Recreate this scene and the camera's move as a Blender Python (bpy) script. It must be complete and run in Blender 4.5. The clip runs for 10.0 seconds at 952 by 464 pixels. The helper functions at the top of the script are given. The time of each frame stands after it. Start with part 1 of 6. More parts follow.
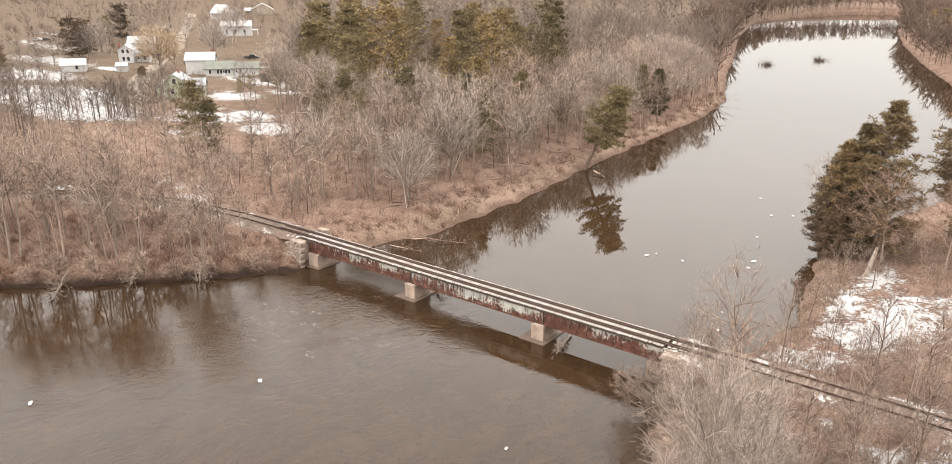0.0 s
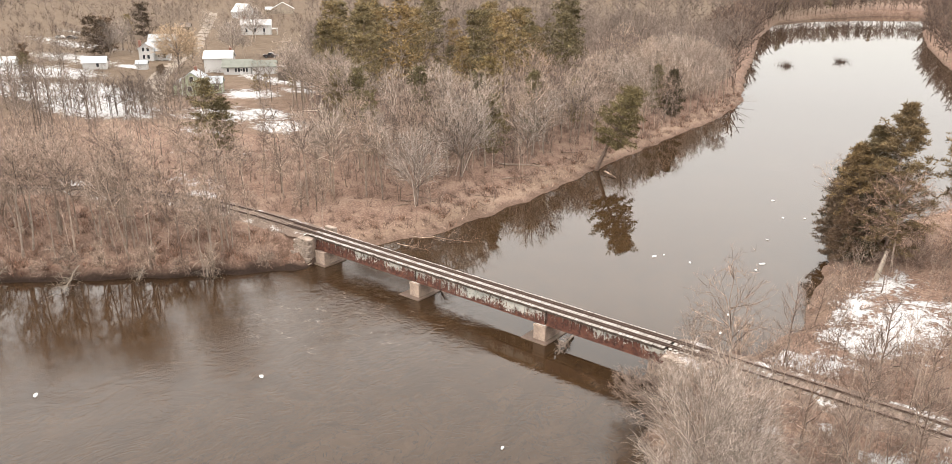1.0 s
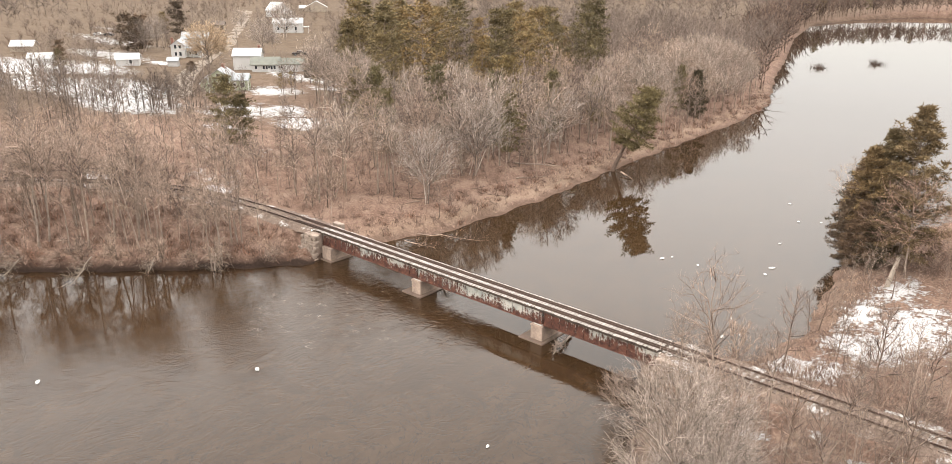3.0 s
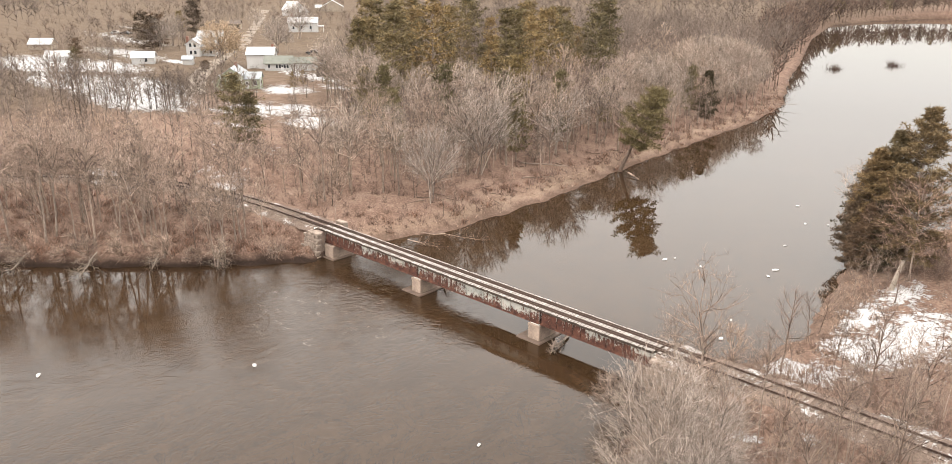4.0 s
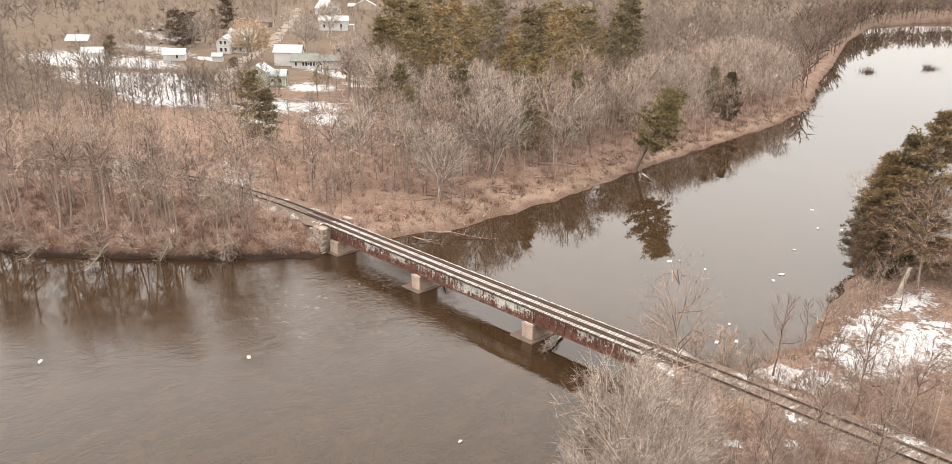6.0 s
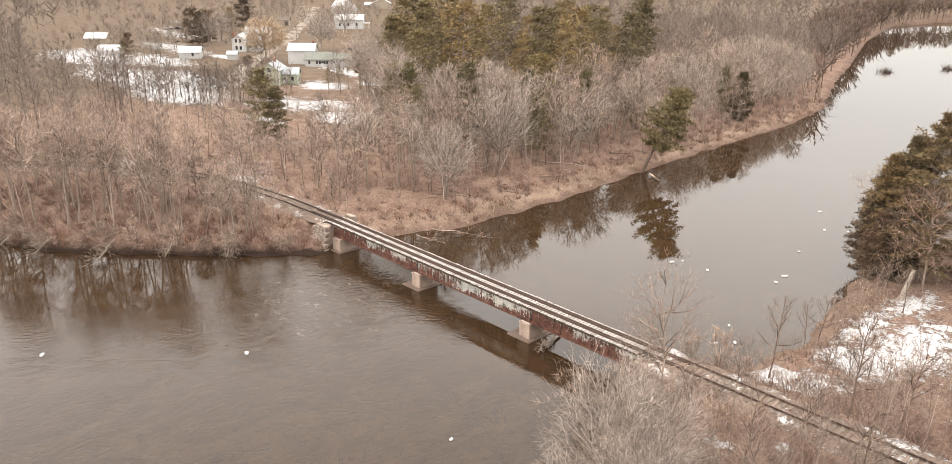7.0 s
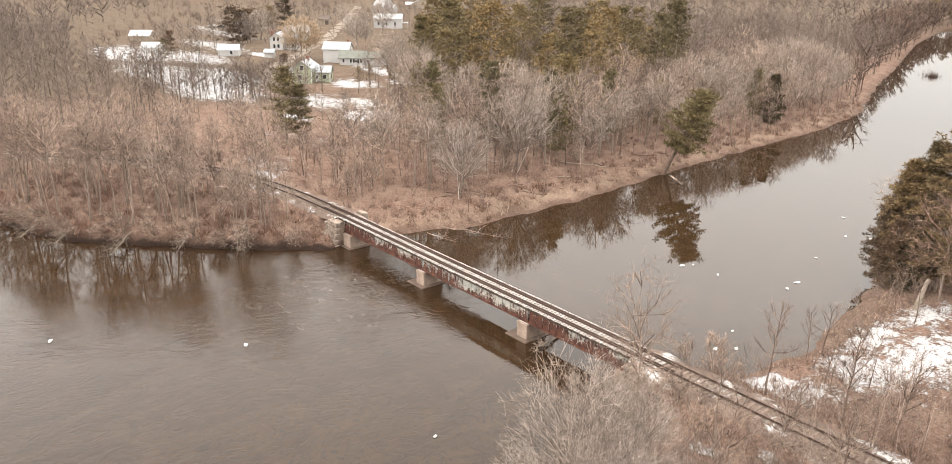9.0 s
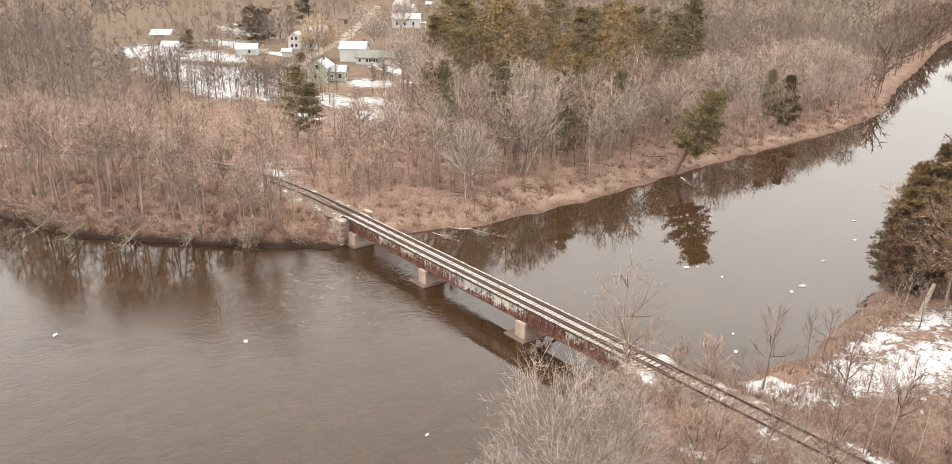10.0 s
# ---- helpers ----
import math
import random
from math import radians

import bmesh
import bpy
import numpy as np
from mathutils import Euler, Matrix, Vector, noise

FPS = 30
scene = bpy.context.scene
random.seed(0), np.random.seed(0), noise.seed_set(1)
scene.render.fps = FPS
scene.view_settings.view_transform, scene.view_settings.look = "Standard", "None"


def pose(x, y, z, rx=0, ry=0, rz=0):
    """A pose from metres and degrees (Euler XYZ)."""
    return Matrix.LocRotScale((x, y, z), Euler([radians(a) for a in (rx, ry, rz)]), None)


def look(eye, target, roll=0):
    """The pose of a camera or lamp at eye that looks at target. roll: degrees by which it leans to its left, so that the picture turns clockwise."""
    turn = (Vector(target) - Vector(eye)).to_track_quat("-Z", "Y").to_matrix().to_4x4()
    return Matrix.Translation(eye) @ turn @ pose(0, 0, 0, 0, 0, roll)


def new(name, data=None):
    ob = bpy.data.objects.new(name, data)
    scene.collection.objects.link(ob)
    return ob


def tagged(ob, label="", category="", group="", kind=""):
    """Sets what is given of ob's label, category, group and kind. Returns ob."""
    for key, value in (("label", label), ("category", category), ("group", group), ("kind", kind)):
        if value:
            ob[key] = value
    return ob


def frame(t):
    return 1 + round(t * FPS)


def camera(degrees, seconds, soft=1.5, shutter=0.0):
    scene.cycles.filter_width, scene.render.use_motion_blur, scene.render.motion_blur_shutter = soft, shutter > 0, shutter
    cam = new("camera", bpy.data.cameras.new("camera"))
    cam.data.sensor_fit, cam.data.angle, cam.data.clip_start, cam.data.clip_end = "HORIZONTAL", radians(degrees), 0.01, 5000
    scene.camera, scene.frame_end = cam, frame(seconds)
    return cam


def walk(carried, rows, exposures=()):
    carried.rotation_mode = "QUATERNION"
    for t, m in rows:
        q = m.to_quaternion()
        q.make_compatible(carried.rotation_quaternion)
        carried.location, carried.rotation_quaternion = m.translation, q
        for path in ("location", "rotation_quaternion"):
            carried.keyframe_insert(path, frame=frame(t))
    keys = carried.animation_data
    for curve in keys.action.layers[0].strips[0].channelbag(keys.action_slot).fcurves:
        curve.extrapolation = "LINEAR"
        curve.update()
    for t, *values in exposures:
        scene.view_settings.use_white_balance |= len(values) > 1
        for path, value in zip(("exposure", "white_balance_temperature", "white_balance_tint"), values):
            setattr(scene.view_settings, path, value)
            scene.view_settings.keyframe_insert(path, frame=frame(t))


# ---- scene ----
cam = camera(63.2, 10.0, soft=0.8)
PATH = [
    (0, (0.816, -1.165, 35.041), (-0.344, 0.327, 34.387), 0.3),
    (0.5, (1.457, -0.689, 35.024), (0.278, 0.788, 34.369), 0.4),
    (1, (2.089, -0.199, 35.006), (0.89, 1.262, 34.351), 0.4),
    (1.5, (2.774, 0.298, 35.014), (1.558, 1.744, 34.358), 0.4),
    (2, (3.387, 0.809, 34.99), (2.155, 2.241, 34.334), 0.5),
    (2.5, (4.036, 1.409, 34.948), (2.788, 2.827, 34.292), 0.5),
    (4, (6.039, 3.099, 34.868), (4.745, 4.475, 34.211), 0.6),
    (4.5, (6.728, 3.705, 34.848), (5.419, 5.066, 34.191), 0.6),
    (5, (7.465, 4.248, 34.868), (6.141, 5.595, 34.209), 0.6),
    (5.5, (8.176, 4.854, 34.851), (6.837, 6.185, 34.193), 0.7),
    (7, (10.273, 6.77, 34.916), (8.889, 8.052, 34.254), 0.8),
    (7.5, (10.974, 7.456, 34.909), (9.573, 8.721, 34.247), 0.8),
    (8, (11.674, 8.231, 34.891), (10.255, 9.475, 34.229), 0.8),
    (8.5, (12.371, 9.054, 34.868), (10.933, 10.276, 34.206), 0.8),
    (9, (13.029, 9.865, 34.813), (11.573, 11.066, 34.15), 0.9),
    (9.5, (13.695, 10.605, 34.832), (12.224, 11.786, 34.169), 0.9),
    (10, (14.409, 11.415, 34.879), (12.921, 12.574, 34.215), 0.9),
]
walk(cam, [(t, look(eye, target, roll)) for t, eye, target, roll in PATH], [(0.0, 0.22), (10.0, 0.22)])

# ---- light ----
world = bpy.data.worlds.new("overcast_sky")
scene.world = world
world.use_nodes = True
wn = world.node_tree
wn.nodes.clear()
sky = wn.nodes.new("ShaderNodeTexSky")
sky.sky_type = "NISHITA"
sky.sun_disc = False
sky.sun_elevation = radians(38)
sky.sun_rotation = radians(215)
sky.dust_density = 4.0
bg_sky = wn.nodes.new("ShaderNodeBackground")
bg_sky.inputs["Strength"].default_value = 0.05
cloud = wn.nodes.new("ShaderNodeBackground")
cloud.inputs["Strength"].default_value = 1.0
dome = wn.nodes.new("ShaderNodeTexCoord")
up = wn.nodes.new("ShaderNodeSeparateXYZ")
veil = wn.nodes.new("ShaderNodeValToRGB")   # an overcast sky is about three times as bright overhead as at the horizon
for at, value in ((0.16, 0.42), (0.40, 0.86)):
    veil.color_ramp.elements.new(at).color = (value, value * 0.948, value * 0.882, 1)
veil.color_ramp.elements[0].position, veil.color_ramp.elements[0].color = 0.0, (0.25, 0.238, 0.224, 1)
veil.color_ramp.elements[3].position, veil.color_ramp.elements[3].color = 1.0, (1.0, 0.948, 0.88, 1)
wn.links.new(dome.outputs["Generated"], up.inputs[0])
wn.links.new(up.outputs["Z"], veil.inputs[0])
wn.links.new(veil.outputs["Color"], cloud.inputs["Color"])
cloud.inputs["Strength"].default_value = 3.3
both = wn.nodes.new("ShaderNodeAddShader")
w_out = wn.nodes.new("ShaderNodeOutputWorld")
wn.links.new(sky.outputs[0], bg_sky.inputs["Color"])
wn.links.new(bg_sky.outputs[0], both.inputs[0])
wn.links.new(cloud.outputs[0], both.inputs[1])
wn.links.new(both.outputs[0], w_out.inputs["Surface"])

sun = new("sun", bpy.data.lights.new("sun", "SUN"))
sun.data.energy = 1.5
sun.data.angle = radians(14)
sun.data.color = (1.0, 0.95, 0.88)
sun.matrix_world = look((0, 0, 100), (60, 85, 20))


# ---- materials ----
class Mat:
    """A node material with short ways to add noise, ramps and bump."""

    def __init__(self, name, rough=0.85, metal=0.0, spec=0.3):
        self.m = bpy.data.materials.new(name)
        self.m.use_nodes = True
        self.t = self.m.node_tree
        self.n = self.t.nodes
        self.b = self.n["Principled BSDF"]
        self.b.inputs["Roughness"].default_value = rough
        self.b.inputs["Metallic"].default_value = metal
        self.b.inputs["Specular IOR Level"].default_value = spec
        self.geo = self.n.new("ShaderNodeTexCoord")

    def link(self, a, b):
        self.t.links.new(a, b)

    def place(self, scale=(1, 1, 1), rot=0.0):
        mp = self.n.new("ShaderNodeMapping")
        mp.inputs["Scale"].default_value = scale
        mp.inputs["Rotation"].default_value = (0, 0, radians(rot))
        self.link(self.geo.outputs["Object"], mp.inputs[0])
        return mp.outputs[0]

    def noise(self, scale, detail=4.0, rough=0.55, vec=None, warp=0.0):
        nz = self.n.new("ShaderNodeTexNoise")
        nz.inputs["Scale"].default_value = scale
        nz.inputs["Detail"].default_value = detail
        nz.inputs["Roughness"].default_value = rough
        nz.inputs["Distortion"].default_value = warp
        self.link(vec if vec is not None else self.geo.outputs["Object"], nz.inputs["Vector"])
        return nz.outputs["Fac"]

    def ramp(self, fac, stops):
        r = self.n.new("ShaderNodeValToRGB")
        while len(r.color_ramp.elements) < len(stops):
            r.color_ramp.elements.new(0.5)
        for e, (p, c) in zip(r.color_ramp.elements, stops):
            e.position = p
            e.color = (*c, 1) if len(c) == 3 else c
        self.link(fac, r.inputs[0])
        return r.outputs["Color"]

    def mix(self, fac, a, b, mode="MIX"):
        mx = self.n.new("ShaderNodeMix")
        mx.data_type = "RGBA"
        mx.blend_type = mode
        for value, sock in ((fac, mx.inputs[0]), (a, mx.inputs[6]), (b, mx.inputs[7])):
            if isinstance(value, (int, float)):
                sock.default_value = value
            elif isinstance(value, tuple):
                sock.default_value = (*value, 1)
            else:
                self.link(value, sock)
        return mx.outputs[2]

    def math(self, op, a, b=0.0, clamp=False):
        mn = self.n.new("ShaderNodeMath")
        mn.operation = op
        mn.use_clamp = clamp
        for value, sock in ((a, mn.inputs[0]), (b, mn.inputs[1])):
            if isinstance(value, (int, float)):
                sock.default_value = value
            else:
                self.link(value, sock)
        return mn.outputs[0]

    def rand(self):
        return self.n.new("ShaderNodeObjectInfo").outputs["Random"]

    def island(self):
        return self.n.new("ShaderNodeNewGeometry").outputs["Random Per Island"]

    def attr(self, name):
        a = self.n.new("ShaderNodeAttribute")
        a.attribute_name = name
        return a.outputs["Fac"]

    def color(self, c):
        if isinstance(c, tuple):
            self.b.inputs["Base Color"].default_value = (*c, 1)
        else:
            self.link(c, self.b.inputs["Base Color"])
        return self

    def bump(self, h, strength=0.4, dist=0.05):
        bp = self.n.new("ShaderNodeBump")
        bp.inputs["Strength"].default_value = strength
        bp.inputs["Distance"].default_value = dist
        self.link(h, bp.inputs["Height"])
        self.link(bp.outputs[0], self.b.inputs["Normal"])
        return self


def plain(name, c, rough=0.8, metal=0.0, vary=0.25, scale=1.5, fine=18.0, spec=0.3, bump=0.15):
    """A weathered plain surface: its colour with broad and fine variation."""
    m = Mat(name, rough, metal, spec)
    dark = tuple(v * (1 - vary) for v in c)
    light = tuple(min(1, v * (1 + vary)) for v in c)
    a = m.ramp(m.noise(scale, 3), [(0.3, dark), (0.7, light)])
    f = m.noise(fine, 3)
    col = m.mix(0.35, a, m.ramp(f, [(0.3, dark), (0.7, light)]))
    m.color(col)
    if bump:
        m.bump(f, bump, 0.02)
    return m.m


def bark(name, dark, light, per=0.35, twig=0.0):
    """Bark: each tree a shade of its own between grey and reddish brown. twig: how far the single twigs differ."""
    m = Mat(name, 0.9, 0, 0.15)
    c = m.ramp(m.noise(3.0, 3), [(0.3, dark), (0.7, light)])
    tint = m.ramp(m.rand(), [(0.0, (0.74, 0.68, 0.66)), (0.3, (1.05, 1.0, 0.96)), (0.55, (1.0, 0.89, 0.84)), (0.8, (1.22, 1.2, 1.16)), (1.0, (1.35, 1.22, 1.12))])
    c = m.mix(per * 2, c, m.mix(1.0, c, tint, "MULTIPLY"))
    if twig:
        c = m.mix(twig, c, m.mix(1.0, c, m.ramp(m.island(), [(0.0, (0.14, 0.13, 0.13)), (0.45, (0.66, 0.65, 0.65)), (0.8, (1.3, 1.3, 1.3)), (1.0, (1.85, 1.85, 1.85))]), "MULTIPLY"))
    m.color(c)
    return m.m


BARK = bark("grey_brown_bark", (0.15, 0.122, 0.102), (0.31, 0.262, 0.226))
DARKBARK = bark("dark_brown_bark", (0.09, 0.066, 0.053), (0.20, 0.155, 0.128))
TWIG = bark("pale_twigs", (0.18, 0.138, 0.112), (0.35, 0.281, 0.236), twig=0.85)


def far_bark(name, dark, light):
    """Bark for strewn trees: each tree has its own shade in the attribute "tint"."""
    m = Mat(name, 0.9, 0, 0.15)
    c = m.mix(m.island(), dark, light)
    m.color(m.mix(1.0, c, m.ramp(m.attr("tint"), [(0.0, (0.5, 0.47, 0.46)), (0.5, (0.95, 0.93, 0.91)), (1.0, (1.6, 1.53, 1.47))]), "MULTIPLY"))
    return m.m


TWIG_FAR = far_bark("distant_twigs", (0.068, 0.054, 0.046), (0.178, 0.142, 0.121))
DARK_FAR = far_bark("dark_distant_twigs", (0.055, 0.038, 0.03), (0.125, 0.09, 0.073))
BANK_TWIG = far_bark("bank_shrub_twigs", (0.10, 0.074, 0.061), (0.28, 0.224, 0.19))
GREYTWIG = bark("pale_grey_twigs", (0.188, 0.155, 0.132), (0.375, 0.32, 0.278), twig=0.85)
DOMETWIG = bark("pale_fan_twigs", (0.21, 0.172, 0.147), (0.40, 0.342, 0.3), per=0.0, twig=0.85)
THICKET = bark("dark_red_brown_thicket", (0.06, 0.034, 0.025), (0.18, 0.11, 0.08), twig=0.85)
DARKTWIG = bark("dark_fine_twigs", (0.115, 0.088, 0.073), (0.25, 0.2, 0.17), twig=0.85)
REDBRUSH = bark("red_brown_brush", (0.08, 0.052, 0.042), (0.225, 0.164, 0.135), twig=0.5)
ROOTS = bark("wet_dark_roots", (0.03, 0.022, 0.018), (0.08, 0.06, 0.05))
BRUSH = bark("dry_brush", (0.14, 0.09, 0.068), (0.34, 0.255, 0.205), twig=0.85)
CLUMPTWIG = bark("grey_willow_twigs", (0.185, 0.153, 0.132), (0.375, 0.324, 0.286), per=0.12, twig=0.8)
WILLOW = bark("yellow_willow_twigs", (0.30, 0.215, 0.14), (0.45, 0.34, 0.235), per=0.0, twig=0.6)


def needles(name, dark, light, tip):
    m = Mat(name, 0.7, 0, 0.25)
    c = m.ramp(m.island(), [(0.0, dark), (0.6, light), (1.0, tip)])
    broad = m.ramp(m.noise(0.5, 2), [(0.35, dark), (0.65, light)])
    tint = m.ramp(m.rand(), [(0.0, (0.55, 0.58, 0.58)), (0.4, (0.85, 0.87, 0.86)), (0.7, (1.05, 1.0, 0.95)), (1.0, (1.28, 1.14, 1.0))])
    m.color(m.mix(1.0, m.mix(0.4, c, broad), tint, "MULTIPLY"))
    return m.m


PINE = needles("pine_needles", (0.05, 0.038, 0.018), (0.185, 0.139, 0.067), (0.38, 0.288, 0.14))
PINE_DARK = needles("dark_pine_needles", (0.065, 0.047, 0.026), (0.16, 0.117, 0.062), (0.27, 0.198, 0.106))
BROWN_CEDAR = needles("brownish_cedar_foliage", (0.05, 0.034, 0.022), (0.12, 0.08, 0.052), (0.19, 0.13, 0.085))
CEDAR = needles("cedar_foliage", (0.034, 0.028, 0.016), (0.078, 0.062, 0.034), (0.14, 0.108, 0.06))
OLIVE = needles("olive_foliage", (0.07, 0.056, 0.027), (0.17, 0.136, 0.066), (0.28, 0.226, 0.113))

# Ground: leaf litter and dry grass, with old snow where the attribute "snow" is high.
g = Mat("leaf_litter_and_snow", 0.95, 0, 0.1)
g_fine = g.noise(3.2, 6, 0.7)
g_mid = g.noise(0.35, 5, 0.6)
g_col = g.ramp(g_mid, [(0.3, (0.085, 0.05, 0.037)), (0.5, (0.17, 0.113, 0.087)), (0.72, (0.275, 0.203, 0.16))])
g_col = g.mix(0.5, g_col, g.ramp(g_fine, [(0.32, (0.045, 0.026, 0.018)), (0.5, (0.16, 0.1, 0.075)), (0.7, (0.40, 0.29, 0.225))]))
g_col = g.mix(g.attr("grass"), g_col, g.mix(0.5, g.ramp(g_fine, [(0.3, (0.05, 0.036, 0.026)), (0.7, (0.15, 0.113, 0.08))]), g.ramp(g_mid, [(0.3, (0.06, 0.043, 0.031)), (0.7, (0.14, 0.106, 0.074))])))
# Dark waterline band: wet soil and the bank's undercut shadow, put into the colour
g_col = g.mix(g.attr("wet_shade"), g_col, (0.014, 0.009, 0.007))
g_col = g.mix(g.attr("sand"), g_col, g.ramp(g_mid, [(0.3, (0.24, 0.175, 0.125)), (0.7, (0.36, 0.28, 0.21))]))
g_snow = g.math("ADD", g.math("MULTIPLY", g.noise(0.5, 8, 0.76, warp=0.5), 1.5), g.math("MULTIPLY", g.noise(2.6, 5, 0.72), 1.0))
g_snow = g.math("ADD", g_snow, g.math("SUBTRACT", g.attr("snow"), 1.84))
g_mask = g.math("MULTIPLY", g_snow, 9.0, True)
g.color(g.mix(g_mask, g_col, g.ramp(g_fine, [(0.3, (0.30, 0.292, 0.292)), (0.6, (0.47, 0.468, 0.468))])))
g.bump(g.math("ADD", g.math("MULTIPLY", g_fine, 0.7), g.math("MULTIPLY", g_mask, 0.6)), 0.8, 0.25)
GROUND = g.m

# Water: murky brown river under a thin film of ripples.
w = Mat("murky_river_water", 0.015, 0, 0.5)
w.b.inputs["IOR"].default_value = 1.33
flow = w.place((1.0, 0.55, 1.0), -25)
swirl = w.noise(0.15, 7, 0.66, flow, 3.0)
eddy = w.noise(0.26, 5, 0.62, flow, 3.5)
thread = w.math("ABSOLUTE", w.math("SUBTRACT", eddy, 0.5))           # dark seams between eddies
w_col = w.ramp(swirl, [(0.3, (0.0225, 0.0122, 0.0058)), (0.5, (0.0305, 0.0172, 0.0086)), (0.7, (0.0395, 0.0232, 0.0124))])
w_col = w.mix(w.math("MULTIPLY", w.math("SUBTRACT", 0.022, thread), 40.0, True), w_col, (0.012, 0.0078, 0.0055))
reach = w.n.new("ShaderNodeMapping")
reach.inputs["Location"].default_value = (-56.0 * -1, -47.0, 0)
w.link(w.geo.outputs["Object"], reach.inputs[0])
rad = w.n.new("ShaderNodeVectorMath")
rad.operation = "LENGTH"
w.link(reach.outputs[0], rad.inputs[0])
near_pier = w.math("SUBTRACT", 1.0, w.math("MULTIPLY", rad.outputs["Value"], 0.055), True)
foam = w.math("ABSOLUTE", w.math("SUBTRACT", w.noise(0.45, 5, 0.6, w.place((0.55, 1.5, 1.0), 35), 3.0), 0.5))
foam = w.math("MULTIPLY", w.math("SUBTRACT", w.math("MULTIPLY", near_pier, 0.016), foam), 60.0, True)
foam = w.math("MULTIPLY", foam, w.math("MULTIPLY", w.math("SUBTRACT", w.noise(0.6, 3, 0.6), 0.55), 8.0, True))
w.color(w.mix(foam, w_col, (0.33, 0.30, 0.27)))
rip = w.math("ADD", w.math("MULTIPLY", w.noise(0.35, 4, 0.55, flow, 1.5), 1.0), w.math("MULTIPLY", w.noise(2.2, 3, 0.5, flow, 0.6), 0.25))
w_sep = w.n.new("ShaderNodeSeparateXYZ")
w.link(w.geo.outputs["Object"], w_sep.inputs[0])
below = w.math("MULTIPLY", w.math("SUBTRACT", 60.0, w_sep.outputs["Y"]), 0.06, True)   # the current runs rougher downstream of the piers
off_bank = w.n.new("ShaderNodeVectorMath")
off_bank.operation = "DOT_PRODUCT"
off_bank.inputs[1].default_value = (0.63, -0.78, 0.0)
w.link(w.geo.outputs["Object"], off_bank.inputs[0])
channel = w.math("MULTIPLY", w.math("ADD", off_bank.outputs["Value"], 82.1 - 15.0), 0.06, True)   # calm along the wooded bank, rough in mid-stream
below = w.math("MULTIPLY", below, w.math("ADD", w.math("MULTIPLY", channel, 0.95), 0.05))
race = w.math("ADD", below, w.math("MULTIPLY", near_pier, 5.0))   # broken water below the two piers
seam = w.math("ABSOLUTE", w.math("SUBTRACT", w.noise(0.2, 3, 0.55, w.place((1.0, 0.8, 1.0), -25), 3.2), 0.5))            # sharp lines where eddies meet
seam = w.math("MULTIPLY", w.math("MINIMUM", seam, 0.05), 17.0)
chop = w.math("ADD", w.math("MULTIPLY", w.noise(0.7, 4, 0.6, flow, 3.0), 2.6), w.math("MULTIPLY", w.noise(2.6, 3, 0.55, flow, 1.5), 0.5))
fast = w.math("MULTIPLY", race, w.math("ADD", chop, seam))
w.bump(w.math("ADD", w.math("MULTIPLY", rip, 0.15), fast), 0.095, 0.14)
WATER = w.m

# Rusted girders with flaking pale paint, running down in streaks.
def rusted(name, bare):
    """bare: how much of the paint has gone."""
    r = Mat(name, 0.85, 0, 0.3)
    sep = r.n.new("ShaderNodeSeparateXYZ")
    r.link(r.geo.outputs["Object"], sep.inputs[0])
    streak = r.noise(1.0, 6, 0.7, r.place((6.5, 6.5, 0.5)))
    patch = r.noise(0.28, 4, 0.6)
    chip = r.noise(4.5, 6, 0.8)
    flake = r.math("ADD", r.math("ADD", streak, r.math("MULTIPLY", chip, 1.1)), r.math("MULTIPLY", patch, 1.3))
    flake = r.math("ADD", flake, r.math("MULTIPLY", sep.outputs["Z"], 0.24))
    flake = r.math("MULTIPLY", r.math("SUBTRACT", flake, bare), 11.0, True)
    rust = r.ramp(r.noise(2.4, 6, 0.7), [(0.3, (0.02, 0.01, 0.008)), (0.48, (0.075, 0.031, 0.022)), (0.62, (0.12, 0.05, 0.033)), (0.75, (0.2, 0.105, 0.072))])
    paint = r.ramp(r.noise(1.1, 4), [(0.35, (0.24, 0.255, 0.24)), (0.6, (0.40, 0.385, 0.35))])
    r.color(r.mix(flake, rust, paint))
    r.bump(r.math("ADD", streak, flake), 0.4, 0.03)
    return r.m


RUST = rusted("rusted_painted_steel", 1.64)
RUST_PALE = rusted("half_painted_rusted_steel", 1.52)
RUST_DARK = rusted("bare_rusted_steel", 1.68)
RUST_EDGE = rusted("rusted_flange_steel", 1.66)

CONCRETE = plain("weathered_concrete", (0.262, 0.2, 0.162), 0.9, vary=0.42, scale=0.9, fine=5.0, bump=0.5)
STONE = plain("pale_stone", (0.25, 0.2, 0.165), 0.92, vary=0.45, scale=1.4, fine=6.0, bump=0.6)
RAIL = plain("dark_rusty_rail", (0.075, 0.05, 0.04), 0.55, 0.4, vary=0.3)
ti = Mat("frosted_grey_tie", 0.9, 0, 0.2)
tie_c = ti.ramp(ti.noise(5.0, 4), [(0.3, (0.21, 0.186, 0.17)), (0.55, (0.37, 0.348, 0.33))])
ti_n = ti.n.new("ShaderNodeSeparateXYZ")
ti_g = ti.n.new("ShaderNodeNewGeometry")
ti.link(ti_g.outputs["Normal"], ti_n.inputs[0])
tie_c = ti.mix(ti.math("MULTIPLY", ti.math("SUBTRACT", ti_n.outputs["Z"], 0.5), 4.0, True), (0.075, 0.058, 0.048), tie_c)   # frosted pale on the upper face, dark brown on the sides
